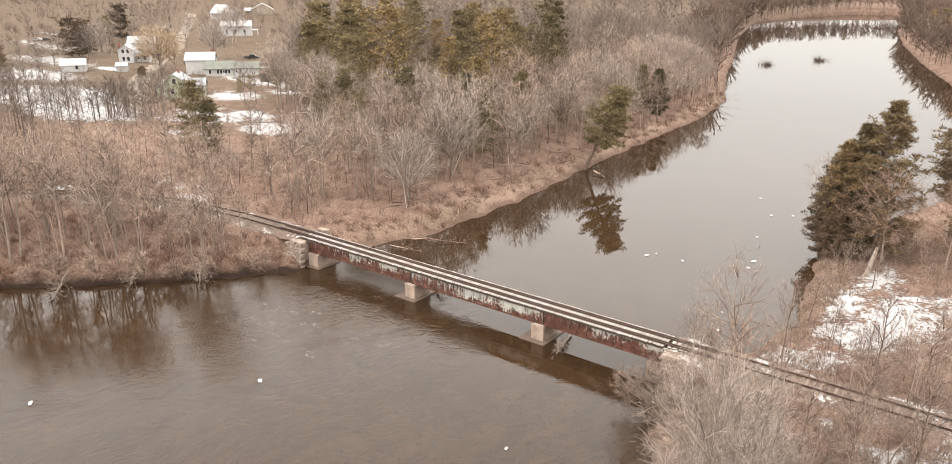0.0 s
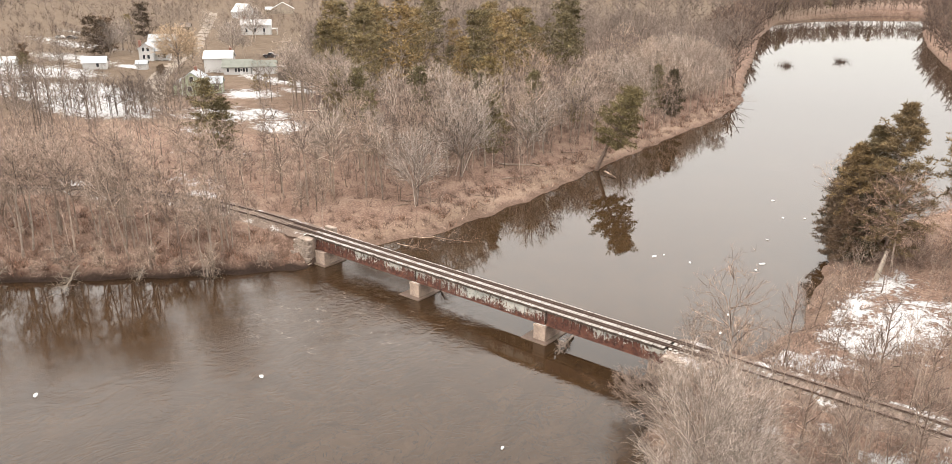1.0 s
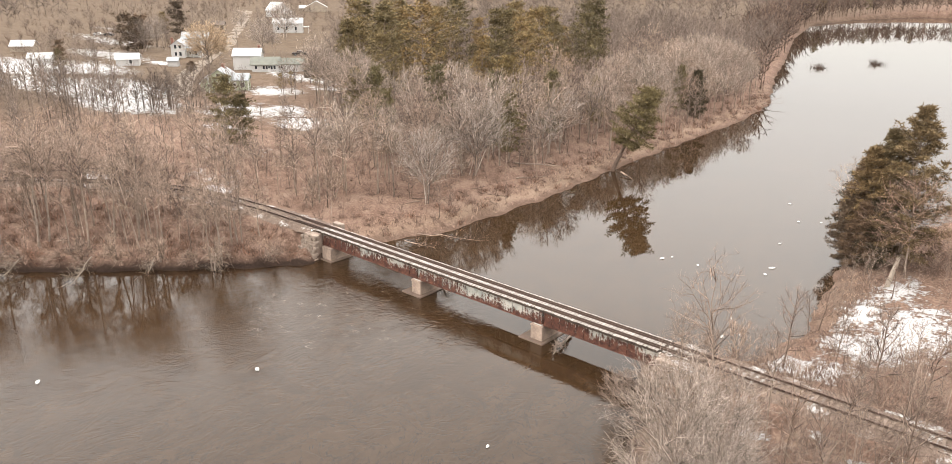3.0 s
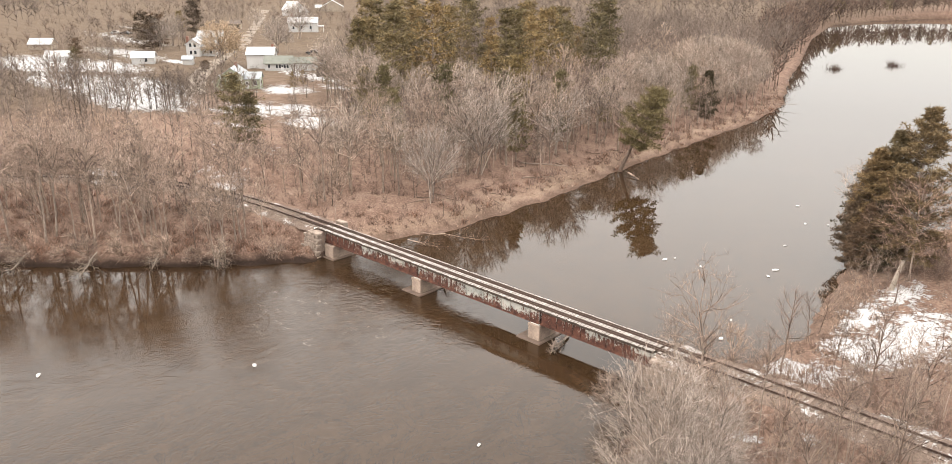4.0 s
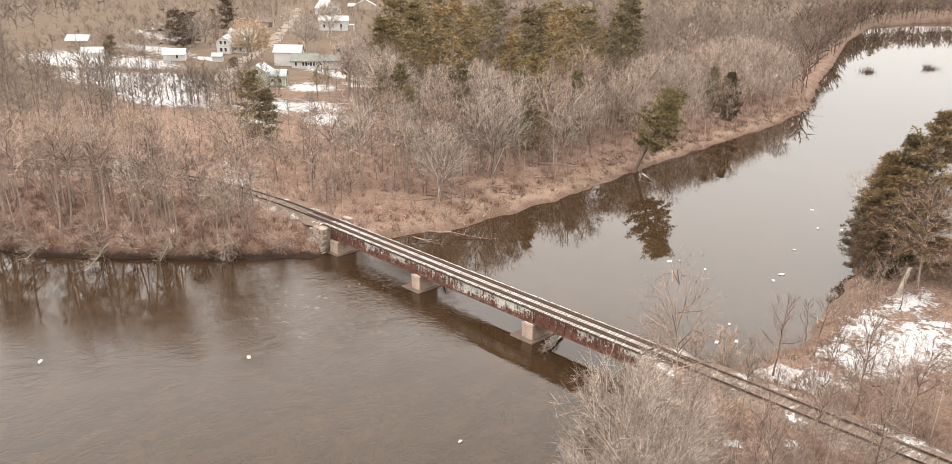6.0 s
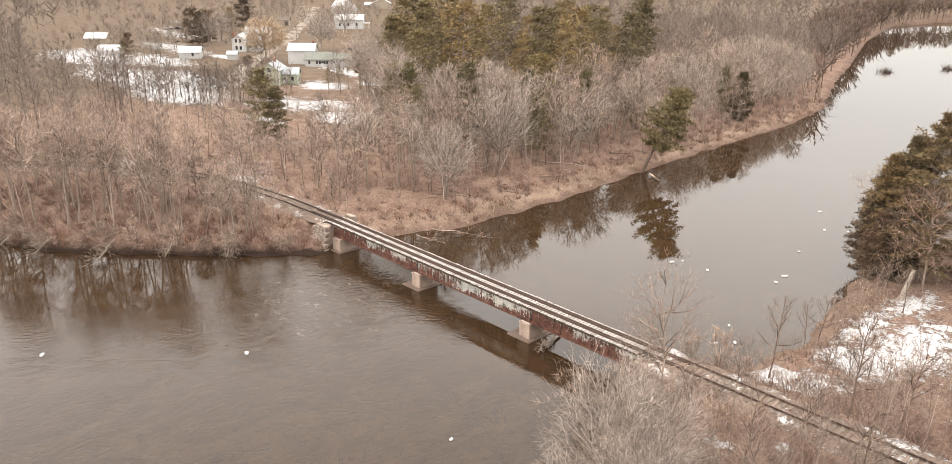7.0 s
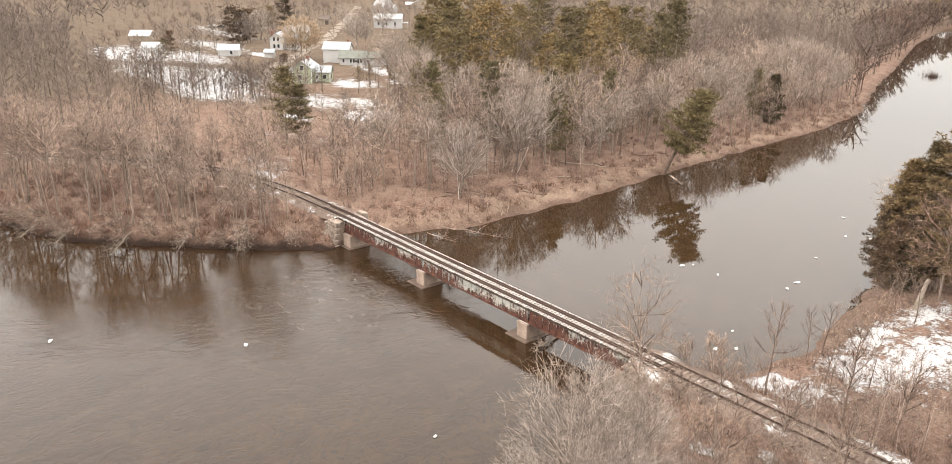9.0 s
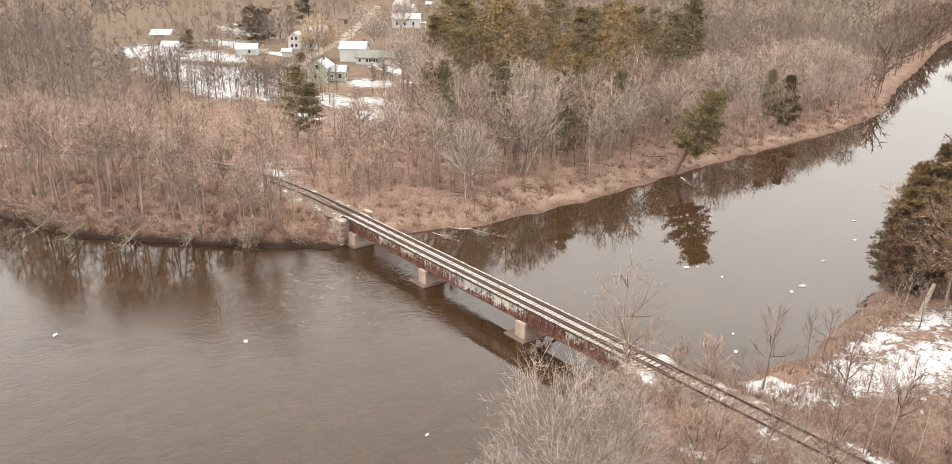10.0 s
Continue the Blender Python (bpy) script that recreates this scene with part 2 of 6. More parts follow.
ti.color(ti.mix(1.0, tie_c, ti.ramp(ti.rand(), [(0.0, (0.7, 0.68, 0.66)), (1.0, (1.1, 1.1, 1.1))]), "MULTIPLY"))
ti.bump(ti.noise(12.0, 3), 0.4, 0.02)
TIE = ti.m
td = Mat("old_brown_tie", 0.95, 0, 0.15)
td_c = td.ramp(td.noise(5.0, 4), [(0.3, (0.115, 0.09, 0.075)), (0.7, (0.23, 0.186, 0.158))])
td.color(td.mix(1.0, td_c, td.ramp(td.rand(), [(0.0, (0.75, 0.75, 0.75)), (1.0, (1.25, 1.2, 1.18))]), "MULTIPLY"))
TIE_OLD = td.m
WETSTONE = plain("wet_muddy_concrete", (0.115, 0.082, 0.064), 0.6, vary=0.3, scale=0.7, fine=6.0, bump=0.4)
bl = Mat("stony_ballast", 0.95, 0, 0.15)
bl_fine = bl.noise(6.0, 4, 0.7)
bl_c = bl.mix(0.5, bl.ramp(bl_fine, [(0.3, (0.05, 0.035, 0.027)), (0.7, (0.27, 0.205, 0.168))]), bl.ramp(bl.noise(0.5, 4), [(0.3, (0.065, 0.045, 0.035)), (0.7, (0.175, 0.13, 0.104))]))
bl_snow = bl.math("ADD", bl.math("MULTIPLY", bl.noise(0.35, 6, 0.7, warp=0.4), 1.4), bl.math("MULTIPLY", bl_fine, 0.5))
bl_snow = bl.math("MULTIPLY", bl.math("SUBTRACT", bl_snow, 1.03), 9.0, True)
bl.color(bl.mix(bl_snow, bl_c, (0.48, 0.475, 0.47)))
bl.bump(bl_fine, 0.8, 0.06)
BALLAST = bl.m
ICE = plain("river_ice", (0.55, 0.55, 0.55), 0.4, vary=0.06, scale=2.0, fine=8.0, bump=0.2)

SNAGW = plain("bleached_wood", (0.30, 0.255, 0.21), 0.9, vary=0.2, fine=9.0)


# ---- mesh helpers ----
def mesh(name, verts, faces, material, smooth=False):
    me = bpy.data.meshes.new(name)
    me.from_pydata([tuple(v) for v in verts], [], [tuple(f) for f in faces])
    me.materials.append(material)
    if smooth:
        me.polygons.foreach_set("use_smooth", [True] * len(me.polygons))
    me.update()
    return me


def mesh_np(name, v, f, material):
    """A mesh from arrays: v (n, 3) and f (m, 3) or (m, 4)."""
    me = bpy.data.meshes.new(name)
    k = f.shape[1]
    me.vertices.add(len(v))
    me.vertices.foreach_set("co", np.ascontiguousarray(v, np.float32).ravel())
    me.loops.add(len(f) * k)
    me.loops.foreach_set("vertex_index", np.ascontiguousarray(f, np.int32).ravel())
    me.polygons.add(len(f))
    me.polygons.foreach_set("loop_start", np.arange(0, len(f) * k, k, dtype=np.int32))
    me.materials.append(material)
    me.update(calc_edges=True)
    return me


def child(name, me, parent, label=""):
    """A mesh as one part under its thing or part."""
    ob = new(name, me)
    ob.parent = parent
    if label:
        ob["label"] = label
    return ob


def part(name, bm, material, parent, label=""):
    me = bpy.data.meshes.new(name)
    bm.to_mesh(me)
    bm.free()
    me.materials.append(material)
    return child(name, me, parent, label)


def thing(name, label, category, m=None, group="", kind=""):
    ob = tagged(new(name), label, category, group, kind)
    if m is not None:
        ob.matrix_basis = m
    return ob


def boxes(*items, bevel=0.0):
    """A bmesh of boxes, each (x0, x1, y0, y1, z0, z1)."""
    bm = bmesh.new()
    for x0, x1, y0, y1, z0, z1 in items:
        bmesh.ops.create_cube(bm, size=1, matrix=Matrix.LocRotScale(((x0 + x1) / 2, (y0 + y1) / 2, (z0 + z1) / 2), None, (x1 - x0, y1 - y0, z1 - z0)))
    if bevel:
        bmesh.ops.bevel(bm, geom=bm.edges[:], offset=bevel, segments=1, affect="EDGES")
    return bm


def prism(points, axis, a, b):
    """A bmesh: a closed outline of 2D points swept from a to b along axis 'x', 'y' or 'z'."""
    bm = bmesh.new()
    put = {"x": lambda p, s: (s, p[0], p[1]), "y": lambda p, s: (p[0], s, p[1]), "z": lambda p, s: (p[0], p[1], s)}[axis]
    lo = [bm.verts.new(put(p, a)) for p in points]
    hi = [bm.verts.new(put(p, b)) for p in points]
    bm.faces.new(lo)
    bm.faces.new(hi[::-1])
    for i in range(len(points)):
        j = (i + 1) % len(points)
        bm.faces.new((lo[i], hi[i], hi[j], lo[j]))
    bmesh.ops.recalc_face_normals(bm, faces=bm.faces[:])
    return bm


def frames_of(d):
    """Two unit vectors across each direction of d (n, 3)."""
    ref = np.where(np.abs(d[:, 2:3]) < 0.9, np.array([[0.0, 0, 1]]), np.array([[1.0, 0, 0]]))
    u = np.cross(d, ref)
    u /= np.linalg.norm(u, axis=1, keepdims=True) + 1e-9
    return u, np.cross(d, u)


def tubes(p0, p1, r0, r1, k):
    """Tapered tubes with k sides, as arrays of vertices and quads."""
    p0, p1, r0, r1 = (np.asarray(a, float) for a in (p0, p1, r0, r1))
    d = p1 - p0
    d = d / (np.linalg.norm(d, axis=1, keepdims=True) + 1e-9)
    u, v = frames_of(d)
    a = np.arange(k) * 2 * np.pi / k
    ring = u[:, None, :] * np.cos(a)[None, :, None] + v[:, None, :] * np.sin(a)[None, :, None]
    lo = p0[:, None, :] + ring * r0[:, None, None]
    hi = p1[:, None, :] + ring * r1[:, None, None]
    verts = np.concatenate([lo, hi], 1).reshape(-1, 3)
    i = np.arange(k)
    j = (i + 1) % k
    q = np.stack([i, j, j + k, i + k], 1)
    return verts, (q[None] + (np.arange(len(p0)) * 2 * k)[:, None, None]).reshape(-1, 4)


def spikes(p0, p1, r):
    """Thin three-sided spikes from p0 to a point at p1, as arrays of vertices and triangles."""
    p0, p1, r = (np.asarray(a, float) for a in (p0, p1, r))
    d = p1 - p0
    d = d / (np.linalg.norm(d, axis=1, keepdims=True) + 1e-9)
    u, v = frames_of(d)
    a = np.arange(3) * 2 * np.pi / 3
    ring = u[:, None, :] * np.cos(a)[None, :, None] + v[:, None, :] * np.sin(a)[None, :, None]
    verts = np.concatenate([p0[:, None, :] + ring * r[:, None, None], p1[:, None, :]], 1).reshape(-1, 3)
    q = np.array([[0, 1, 3], [1, 2, 3], [2, 0, 3]])
    return verts, (q[None] + (np.arange(len(p0)) * 4)[:, None, None]).reshape(-1, 3)


def join(*sets):
    """Vertex and face arrays put together, with quads cut into triangles."""
    vs, fs, n = [], [], 0
    for v, f in sets:
        if f.shape[1] == 4:
            f = np.concatenate([f[:, [0, 1, 2]], f[:, [0, 2, 3]]])
        vs.append(v)
        fs.append(f + n)
        n += len(v)
    return np.concatenate(vs), np.concatenate(fs)


# ---- plan of river, track and land ----
SHORE = np.array([
    (-420, -140), (-200, -12), (-140, 8), (-111, 21), (-103, 24), (-94, 27.7), (-88, 33), (-80, 41), (-73, 49.5), (-69.6, 53.6), (-69.2, 62),
    (-68.8, 66.5), (-65.9, 73.2), (-65.8, 95), (-66.6, 107), (-68.2, 123), (-69, 139), (-70.4, 160), (-71, 178), (-75, 205), (-97, 264),
    (-109, 302), (-147, 411), (-176, 516), (-173, 582), (-151, 659), (-124, 674), (-100, 610), (-90, 514), (-69, 415), (-49, 340), (-31.6, 283),
    (-12, 225), (-4, 170), (-14, 130), (-22.5, 106), (-20.6, 96), (-18.8, 86), (-17.2, 76), (-18.5, 67.5), (-22.0, 62.5), (-22.6, 58), (-22.4, 52.5),
    (-19.5, 47), (-17, 38), (-13, 27), (-6, 8), (4, -20), (10, -70), (-40, -260), (-420, -420)])
TRACK = np.array([(-193.4, -61.1), (-152.7, 5), (-135.4, 26.4), (-120.2, 41.6), (-109.0, 50.1), (-99.8, 54.1), (-89.7, 56.1), (-81.5, 57.0), (-71.3, 57.4), (-19.5, 58.3), (-6.3, 58.5), (30.4, 58.9), (160, 60.0)])

PAD = np.array([(-98.8, 56.1), (-95.8, 59.5)])   # level crossing beside the track, under snow


def seg_dist(x, y, line, closed):
    best = np.full(x.shape, 1e9)
    pts = np.vstack([line, line[:1]]) if closed else line
    for (ax, ay), (bx, by) in zip(pts[:-1], pts[1:]):
        t = np.clip(((x - ax) * (bx - ax) + (y - ay) * (by - ay)) / ((bx - ax) ** 2 + (by - ay) ** 2), 0, 1)
        best = np.minimum(best, (x - ax - t * (bx - ax)) ** 2 + (y - ay - t * (by - ay)) ** 2)
    return np.sqrt(best)


def inside(x, y, poly):
    odd = np.zeros(x.shape, bool)
    for (ax, ay), (bx, by) in zip(poly, np.roll(poly, -1, 0)):
        cross = (ay > y) != (by > y)
        odd ^= cross & (x < (bx - ax) * (y - ay) / (by - ay + 1e-12) + ax)
    return odd


def wob(x, y, s, seed=0.0):
    """A smooth wander between -1 and 1 with features about s metres long."""
    k = 2 * np.pi / s
    return (np.sin(k * x + 1.3 * np.sin(0.7 * k * y + seed) + seed) + np.sin(0.83 * k * y + 1.7 * np.sin(0.61 * k * x + 2.1 * seed)) + np.sin(0.57 * k * (x + y) + seed * 3.1)) / 3


def sm(x, a, b):
    t = np.clip((x - a) / (b - a), 0, 1)
    return t * t * (3 - 2 * t)


def shore_d(x, y):
    """Metres from the water's edge: land is positive."""
    d = seg_dist(x, y, SHORE, True)
    return np.where(inside(x, y, SHORE), -d, d) + 0.55 * wob(x, y, 6.5, 1.0) + 0.3 * wob(x, y, 2.6, 2.0)


def height(x, y):
    x, y = np.asarray(x, float), np.asarray(y, float)
    d = shore_d(x, y)
    cut = ((x < -69) & (y < 56)) * 1.0
    land = 0.15 + 0.75 * sm(d, 0, 1.5 - 0.9 * cut) + 0.3 * cut * sm(d, 0, 1.4) + 1.1 * sm(d, 1, 13) + 0.9 * sm(d, 10, 55)
    land = land + sm(d, 1, 8) * (0.28 * wob(x, y, 11, 3) + 0.12 * wob(x, y, 3.7, 5)) + sm(d, 30, 200) * 0.9 * wob(x, y, 90, 4)
    land = land - 0.8 * sm(-x, 150, 180) * sm(y, 60, 95)
    far = np.hypot(x, y)
    land = land + 4.0 * sm(far, 380, 900) * (1 + 0.7 * wob(x, y, 260, 7)) + 40 * sm(far, 1100, 3500)
    z = np.where(d > 0, land, 0.15 * sm(d, -0.5, 0) - 1.6 * sm(-d, 0, 5) - 0.02)
    wall = np.exp(-((x + 72.2) / 2.4) ** 2)          # the abutment holds the embankment up here
    z = np.where(d > 0, z * (1 - 0.75 * np.exp(-((x + 72.0) / 2.0) ** 2 - ((y - 54.0) / 1.8) ** 2)), z)
    dt = seg_dist(x, y, TRACK, False)
    bed = np.maximum((1 - sm(dt, 2.1 - 0.25 * wall, 6.0 - 3.4 * wall)) * sm(d, 0.6, 2.6), 1 - sm(seg_dist(x, y, PAD, False), 2.2, 5.0))
    return z * (1 - bed) + 3.05 * bed


CLEARING = np.array([(-121, 90), (-142, 84), (-172, 76), (-215, 62), (-270, 66), (-340, 90), (-520, 190), (-640, 330), (-480, 380), (-300, 245), (-234, 188), (-175, 140), (-133, 106)])

# ---- ground and water ----
def axis(lo, hi, step, ends, grow=1.16):
    mid = list(np.arange(lo, hi + 1e-6, step))
    s, a = step, [lo]
    while a[-1] > ends[0]:
        s *= grow
        a.append(a[-1] - s)
    s, b = step, [hi]
    while b[-1] < ends[1]:
        s *= grow
        b.append(b[-1] + s)
    return np.array(a[:0:-1] + mid + b[1:])


def merged(*runs):
    v = np.unique(np.round(np.concatenate(runs), 3))
    return v[np.concatenate([[True], np.diff(v) > 0.3])]


gx = merged(axis(-125, 8, 1.05, (-125, 3000)), np.arange(-240, -125.5, 2.6), axis(-260, -240, 5.0, (-4200, -240), 1.14))
gy = merged(axis(15, 225, 1.05, (-3000, 225)), np.arange(226.5, 430, 2.1), np.arange(432, 730, 4.5), axis(735, 760, 9.0, (735, 4500), 1.14))
GX, GY = np.meshgrid(gx, gy, indexing="ij")
GZ = height(GX, GY)
nx, ny = GX.shape
idx = np.arange(nx * ny).reshape(nx, ny)
quads = np.stack([idx[:-1, :-1], idx[1:, :-1], idx[1:, 1:], idx[:-1, 1:]], -1).reshape(-1, 4)
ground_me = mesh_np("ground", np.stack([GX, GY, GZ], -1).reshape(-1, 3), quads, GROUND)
ground_me.polygons.foreach_set("use_smooth", [True] * len(quads))
GD = shore_d(GX, GY)


def spot(x, y, cx, cy, rx, ry):
    return np.exp(-(((x - cx) / rx) ** 2 + ((y - cy) / ry) ** 2))


# Old snow lies in the yards, along the track and on the open bank beyond the bridge.
snow = np.zeros(GX.shape)
for cx, cy, rx, ry, a in ((-9, 80, 8, 14, 0.79), (-13, 67, 5, 5, 0.8), (-13, 91, 5, 8, 0.75), (-14.2, 83, 3.4, 8, 0.84), (-14.0, 75, 3, 5, 0.8), (0, 78, 9, 12, 0.72), (-2, 60.5, 7, 2.2, 0.8), (-16.2, 67, 3.5, 2.5, 1.0), (-11, 74, 6, 8, 0.79), (-3, 86, 8, 10, 0.72), (-20.0, 51.2, 1.0, 0.5, 1.1), (-13, 52.8, 2.2, 1.0, 0.9), (-9, 54.4, 2.4, 0.9, 0.9), (-5, 53.4, 3, 1.2, 0.88), (0, 54, 4, 2, 0.85), (-6, 50.5, 3, 1.2, 0.75), (-3, 60, 8, 2.0, 0.95), (1, 56, 6, 6, 0.66), (-12, 60, 5, 2.0, 0.62),
                          (-208, 94, 36, 15, 0.95), (-184, 84, 30, 14, 0.98), (-225, 84, 36, 14, 0.98), (-255, 106, 36, 14, 0.85), (-235, 84, 26, 10, 0.8), (-290, 125, 50, 14, 0.72), (-340, 150, 70, 12, 0.68), (-150, 98, 24, 12, 0.78), (-174, 120, 16, 11, 0.82), (-130, 97, 12, 8, 0.84),
                          (-190, 140, 26, 8, 0.8), (-168, 132, 12, 6, 0.8), (-252, 128, 12, 4, 0.95), (-97.2, 58.0, 4.4, 2.8, 0.98), (-91.7, 56.6, 4, 1.4, 0.95), (-275, 92, 40, 18, 0.95), (-113, 49.0, 13, 3.4, 1.02), (-137, 83, 8, 4, 0.95), (-129, 95, 10, 5, 0.98), (-153, 90, 9, 3, 0.85), (-164, 84, 8, 3, 0.85), (-145, 104, 12, 5, 0.9), (-105, 62, 22, 10, 0.55), (-230, 160, 60, 40, 0.45), (-120, 75, 30, 15, 0.5), (-380, 175, 60, 8, 0.7)):
    snow = np.maximum(snow, a * spot(GX, GY, cx, cy, rx, ry))
snow *= sm(GD, 0.4, 1.5)
grass = np.maximum.reduce([0.9 * spot(GX, GY, -262, 208, 34, 24), 0.8 * spot(GX, GY, -470, 240, 120, 60), 0.75 * inside(GX, GY, CLEARING) * (0.6 + 0.4 * wob(GX, GY, 40, 1)), 0.9 * sm(-GX, 135, 215), 0.45 * sm(GD, -0.5, 1.0) * (1 - sm(GD, 2.0, 7.0)) * (0.4 + 0.6 * wob(GX, GY, 17, 2)) * (GX > -70)])
sand = np.minimum(1, 1.6 * spot(GX, GY, -214, 592, 13, 20)) + 0.3 * sm(GD, 0.2, 1.0) * (1 - sm(GD, 2.0, 5.5)) * ((GX < -50) & (GY > 60) & (GY < 230)) * (0.75 + 0.25 * wob(GX, GY, 5, 2))
# The last attribute paints undercut shadow and wetness, strongest at the waterline.
for name, values in (("snow", snow), ("grass", grass), ("sand", sand), ("wet_shade", 0.92 * (1 - sm(GD + 0.25 * wob(GX, GY, 1.9, 4), 0.1, 0.9)) * (1 - 0.55 * (GY > 60)))):
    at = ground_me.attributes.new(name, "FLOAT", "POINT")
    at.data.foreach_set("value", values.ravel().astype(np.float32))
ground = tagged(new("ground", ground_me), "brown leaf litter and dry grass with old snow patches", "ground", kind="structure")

water_me = mesh("water", [(-900, -600, 0), (400, -600, 0), (400, 760, 0), (-900, 760, 0)], [(0, 1, 2, 3)], WATER)
tagged(new("water", water_me), "slow murky brown river reflecting an overcast sky", "river", kind="structure")

# ---- trees ----
def unit(v):
    return v / (np.linalg.norm(v) + 1e-9)


def bare_tree(seed, H, spread, limbs, subs, twigs, base=0.3, thick=1.0, twig_r=0.016, rise=0.55, dense=1.0, stems=1, twig_l=1.6, fan=0.62, branch=1.15, up=0.16):
    """A leafless tree: arrays for its trunk and for its crown of limbs, branches and twigs."""
    g = np.random.default_rng(seed)
    T, L, B, S = [], [], [], []
    for stem in range(stems):
        lean = g.normal(0, 0.03, 2) if stems == 1 else g.normal(0, 0.16, 2)
        n = 7
        zs = np.linspace(0, 1, n + 1)
        bend = np.cumsum(g.normal(0, 0.14, (n + 1, 2)), 0) * (H / 14)
        bend[0] = 0
        pts = np.column_stack([lean[0] * H * zs + bend[:, 0], lean[1] * H * zs + bend[:, 1], zs * H * 0.94])
        rr = thick * H * 0.0115 * (1 - zs) ** 0.8 + 0.02
        rr[0] *= 1.35
        for i in range(n):
            (T if stem == 0 else L).append((pts[i], pts[i + 1], rr[i], rr[i + 1]))
        az = g.uniform(0, 6.28)
        for i in range(limbs):
            t = base + (0.97 - base) * (i + g.uniform(0, 0.8)) / limbs
            k = min(int(t * n), n - 1)
            o = pts[k] + (pts[k + 1] - pts[k]) * (t * n - k)
            az += 2.4 + g.normal(0, 0.35)
            u = (t - base) / (1 - base)
            el = rise * (0.55 + 0.9 * u) + g.normal(0, 0.12)
            d = np.array([math.cos(az) * math.cos(el), math.sin(az) * math.cos(el), math.sin(el)])
            length = spread * (1.05 - 0.62 * u ** 1.5) * g.uniform(0.7, 1.15)
            r0 = max(0.3 * rr[k], 0.022 + 0.008 * length)
            p, m = o, 3
            path = [p]
            for s in range(m):
                d = unit(d + np.array([*g.normal(0, 0.16, 2), up + g.normal(0, 0.08)]))
                q = p + d * length / m
                L.append((p, q, r0 * (1 - s / m * 0.75), r0 * (1 - (s + 1) / m * 0.75)))
                p = q
                path.append(p)
            for j in range(subs):
                v = 0.22 + 0.78 * (j + g.uniform()) / subs
                a = min(int(v * m), m - 1)
                o2 = path[a] + (path[a + 1] - path[a]) * (v * m - a)
                along = unit(path[a + 1] - path[a])
                d2 = unit(along + g.normal(0, 0.42, 3) + np.array([0, 0, 0.28]))
                l2 = length * g.uniform(0.28, 0.5) * (1.1 - 0.4 * v)
                mid = o2 + d2 * l2 * 0.5
                end = mid + unit(d2 + g.normal(0, 0.22, 3) + np.array([0, 0, 0.15])) * l2 * 0.5
                rb = max(0.35 * r0, twig_r * branch)
                B.append((o2, mid, rb, rb * 0.7))
                B.append((mid, end, rb * 0.7, twig_r * 0.6))
                for w_ in range(int(twigs * dense)):
                    f = g.uniform(0.0, 1.0)
                    o3 = o2 + (mid - o2) * f * 2 if f < 0.5 else mid + (end - mid) * (f * 2 - 1)
                    d3 = unit(d2 + g.normal(0, fan, 3) + np.array([0, 0, 0.16]))
                    S.append((o3, o3 + d3 * g.uniform(0.5, 1.25) * twig_l, twig_r * g.uniform(0.7, 1.2)))
    col = lambda rows, k: np.array([r_[k] for r_ in rows])
    trunk = join(tubes(col(T, 0), col(T, 1), col(T, 2), col(T, 3), 6))
    crown = join(tubes(col(L, 0), col(L, 1), col(L, 2), col(L, 3), 4), tubes(col(B, 0), col(B, 1), col(B, 2), col(B, 3), 3), spikes(col(S, 0), col(S, 1), col(S, 2)))
    return trunk, crown


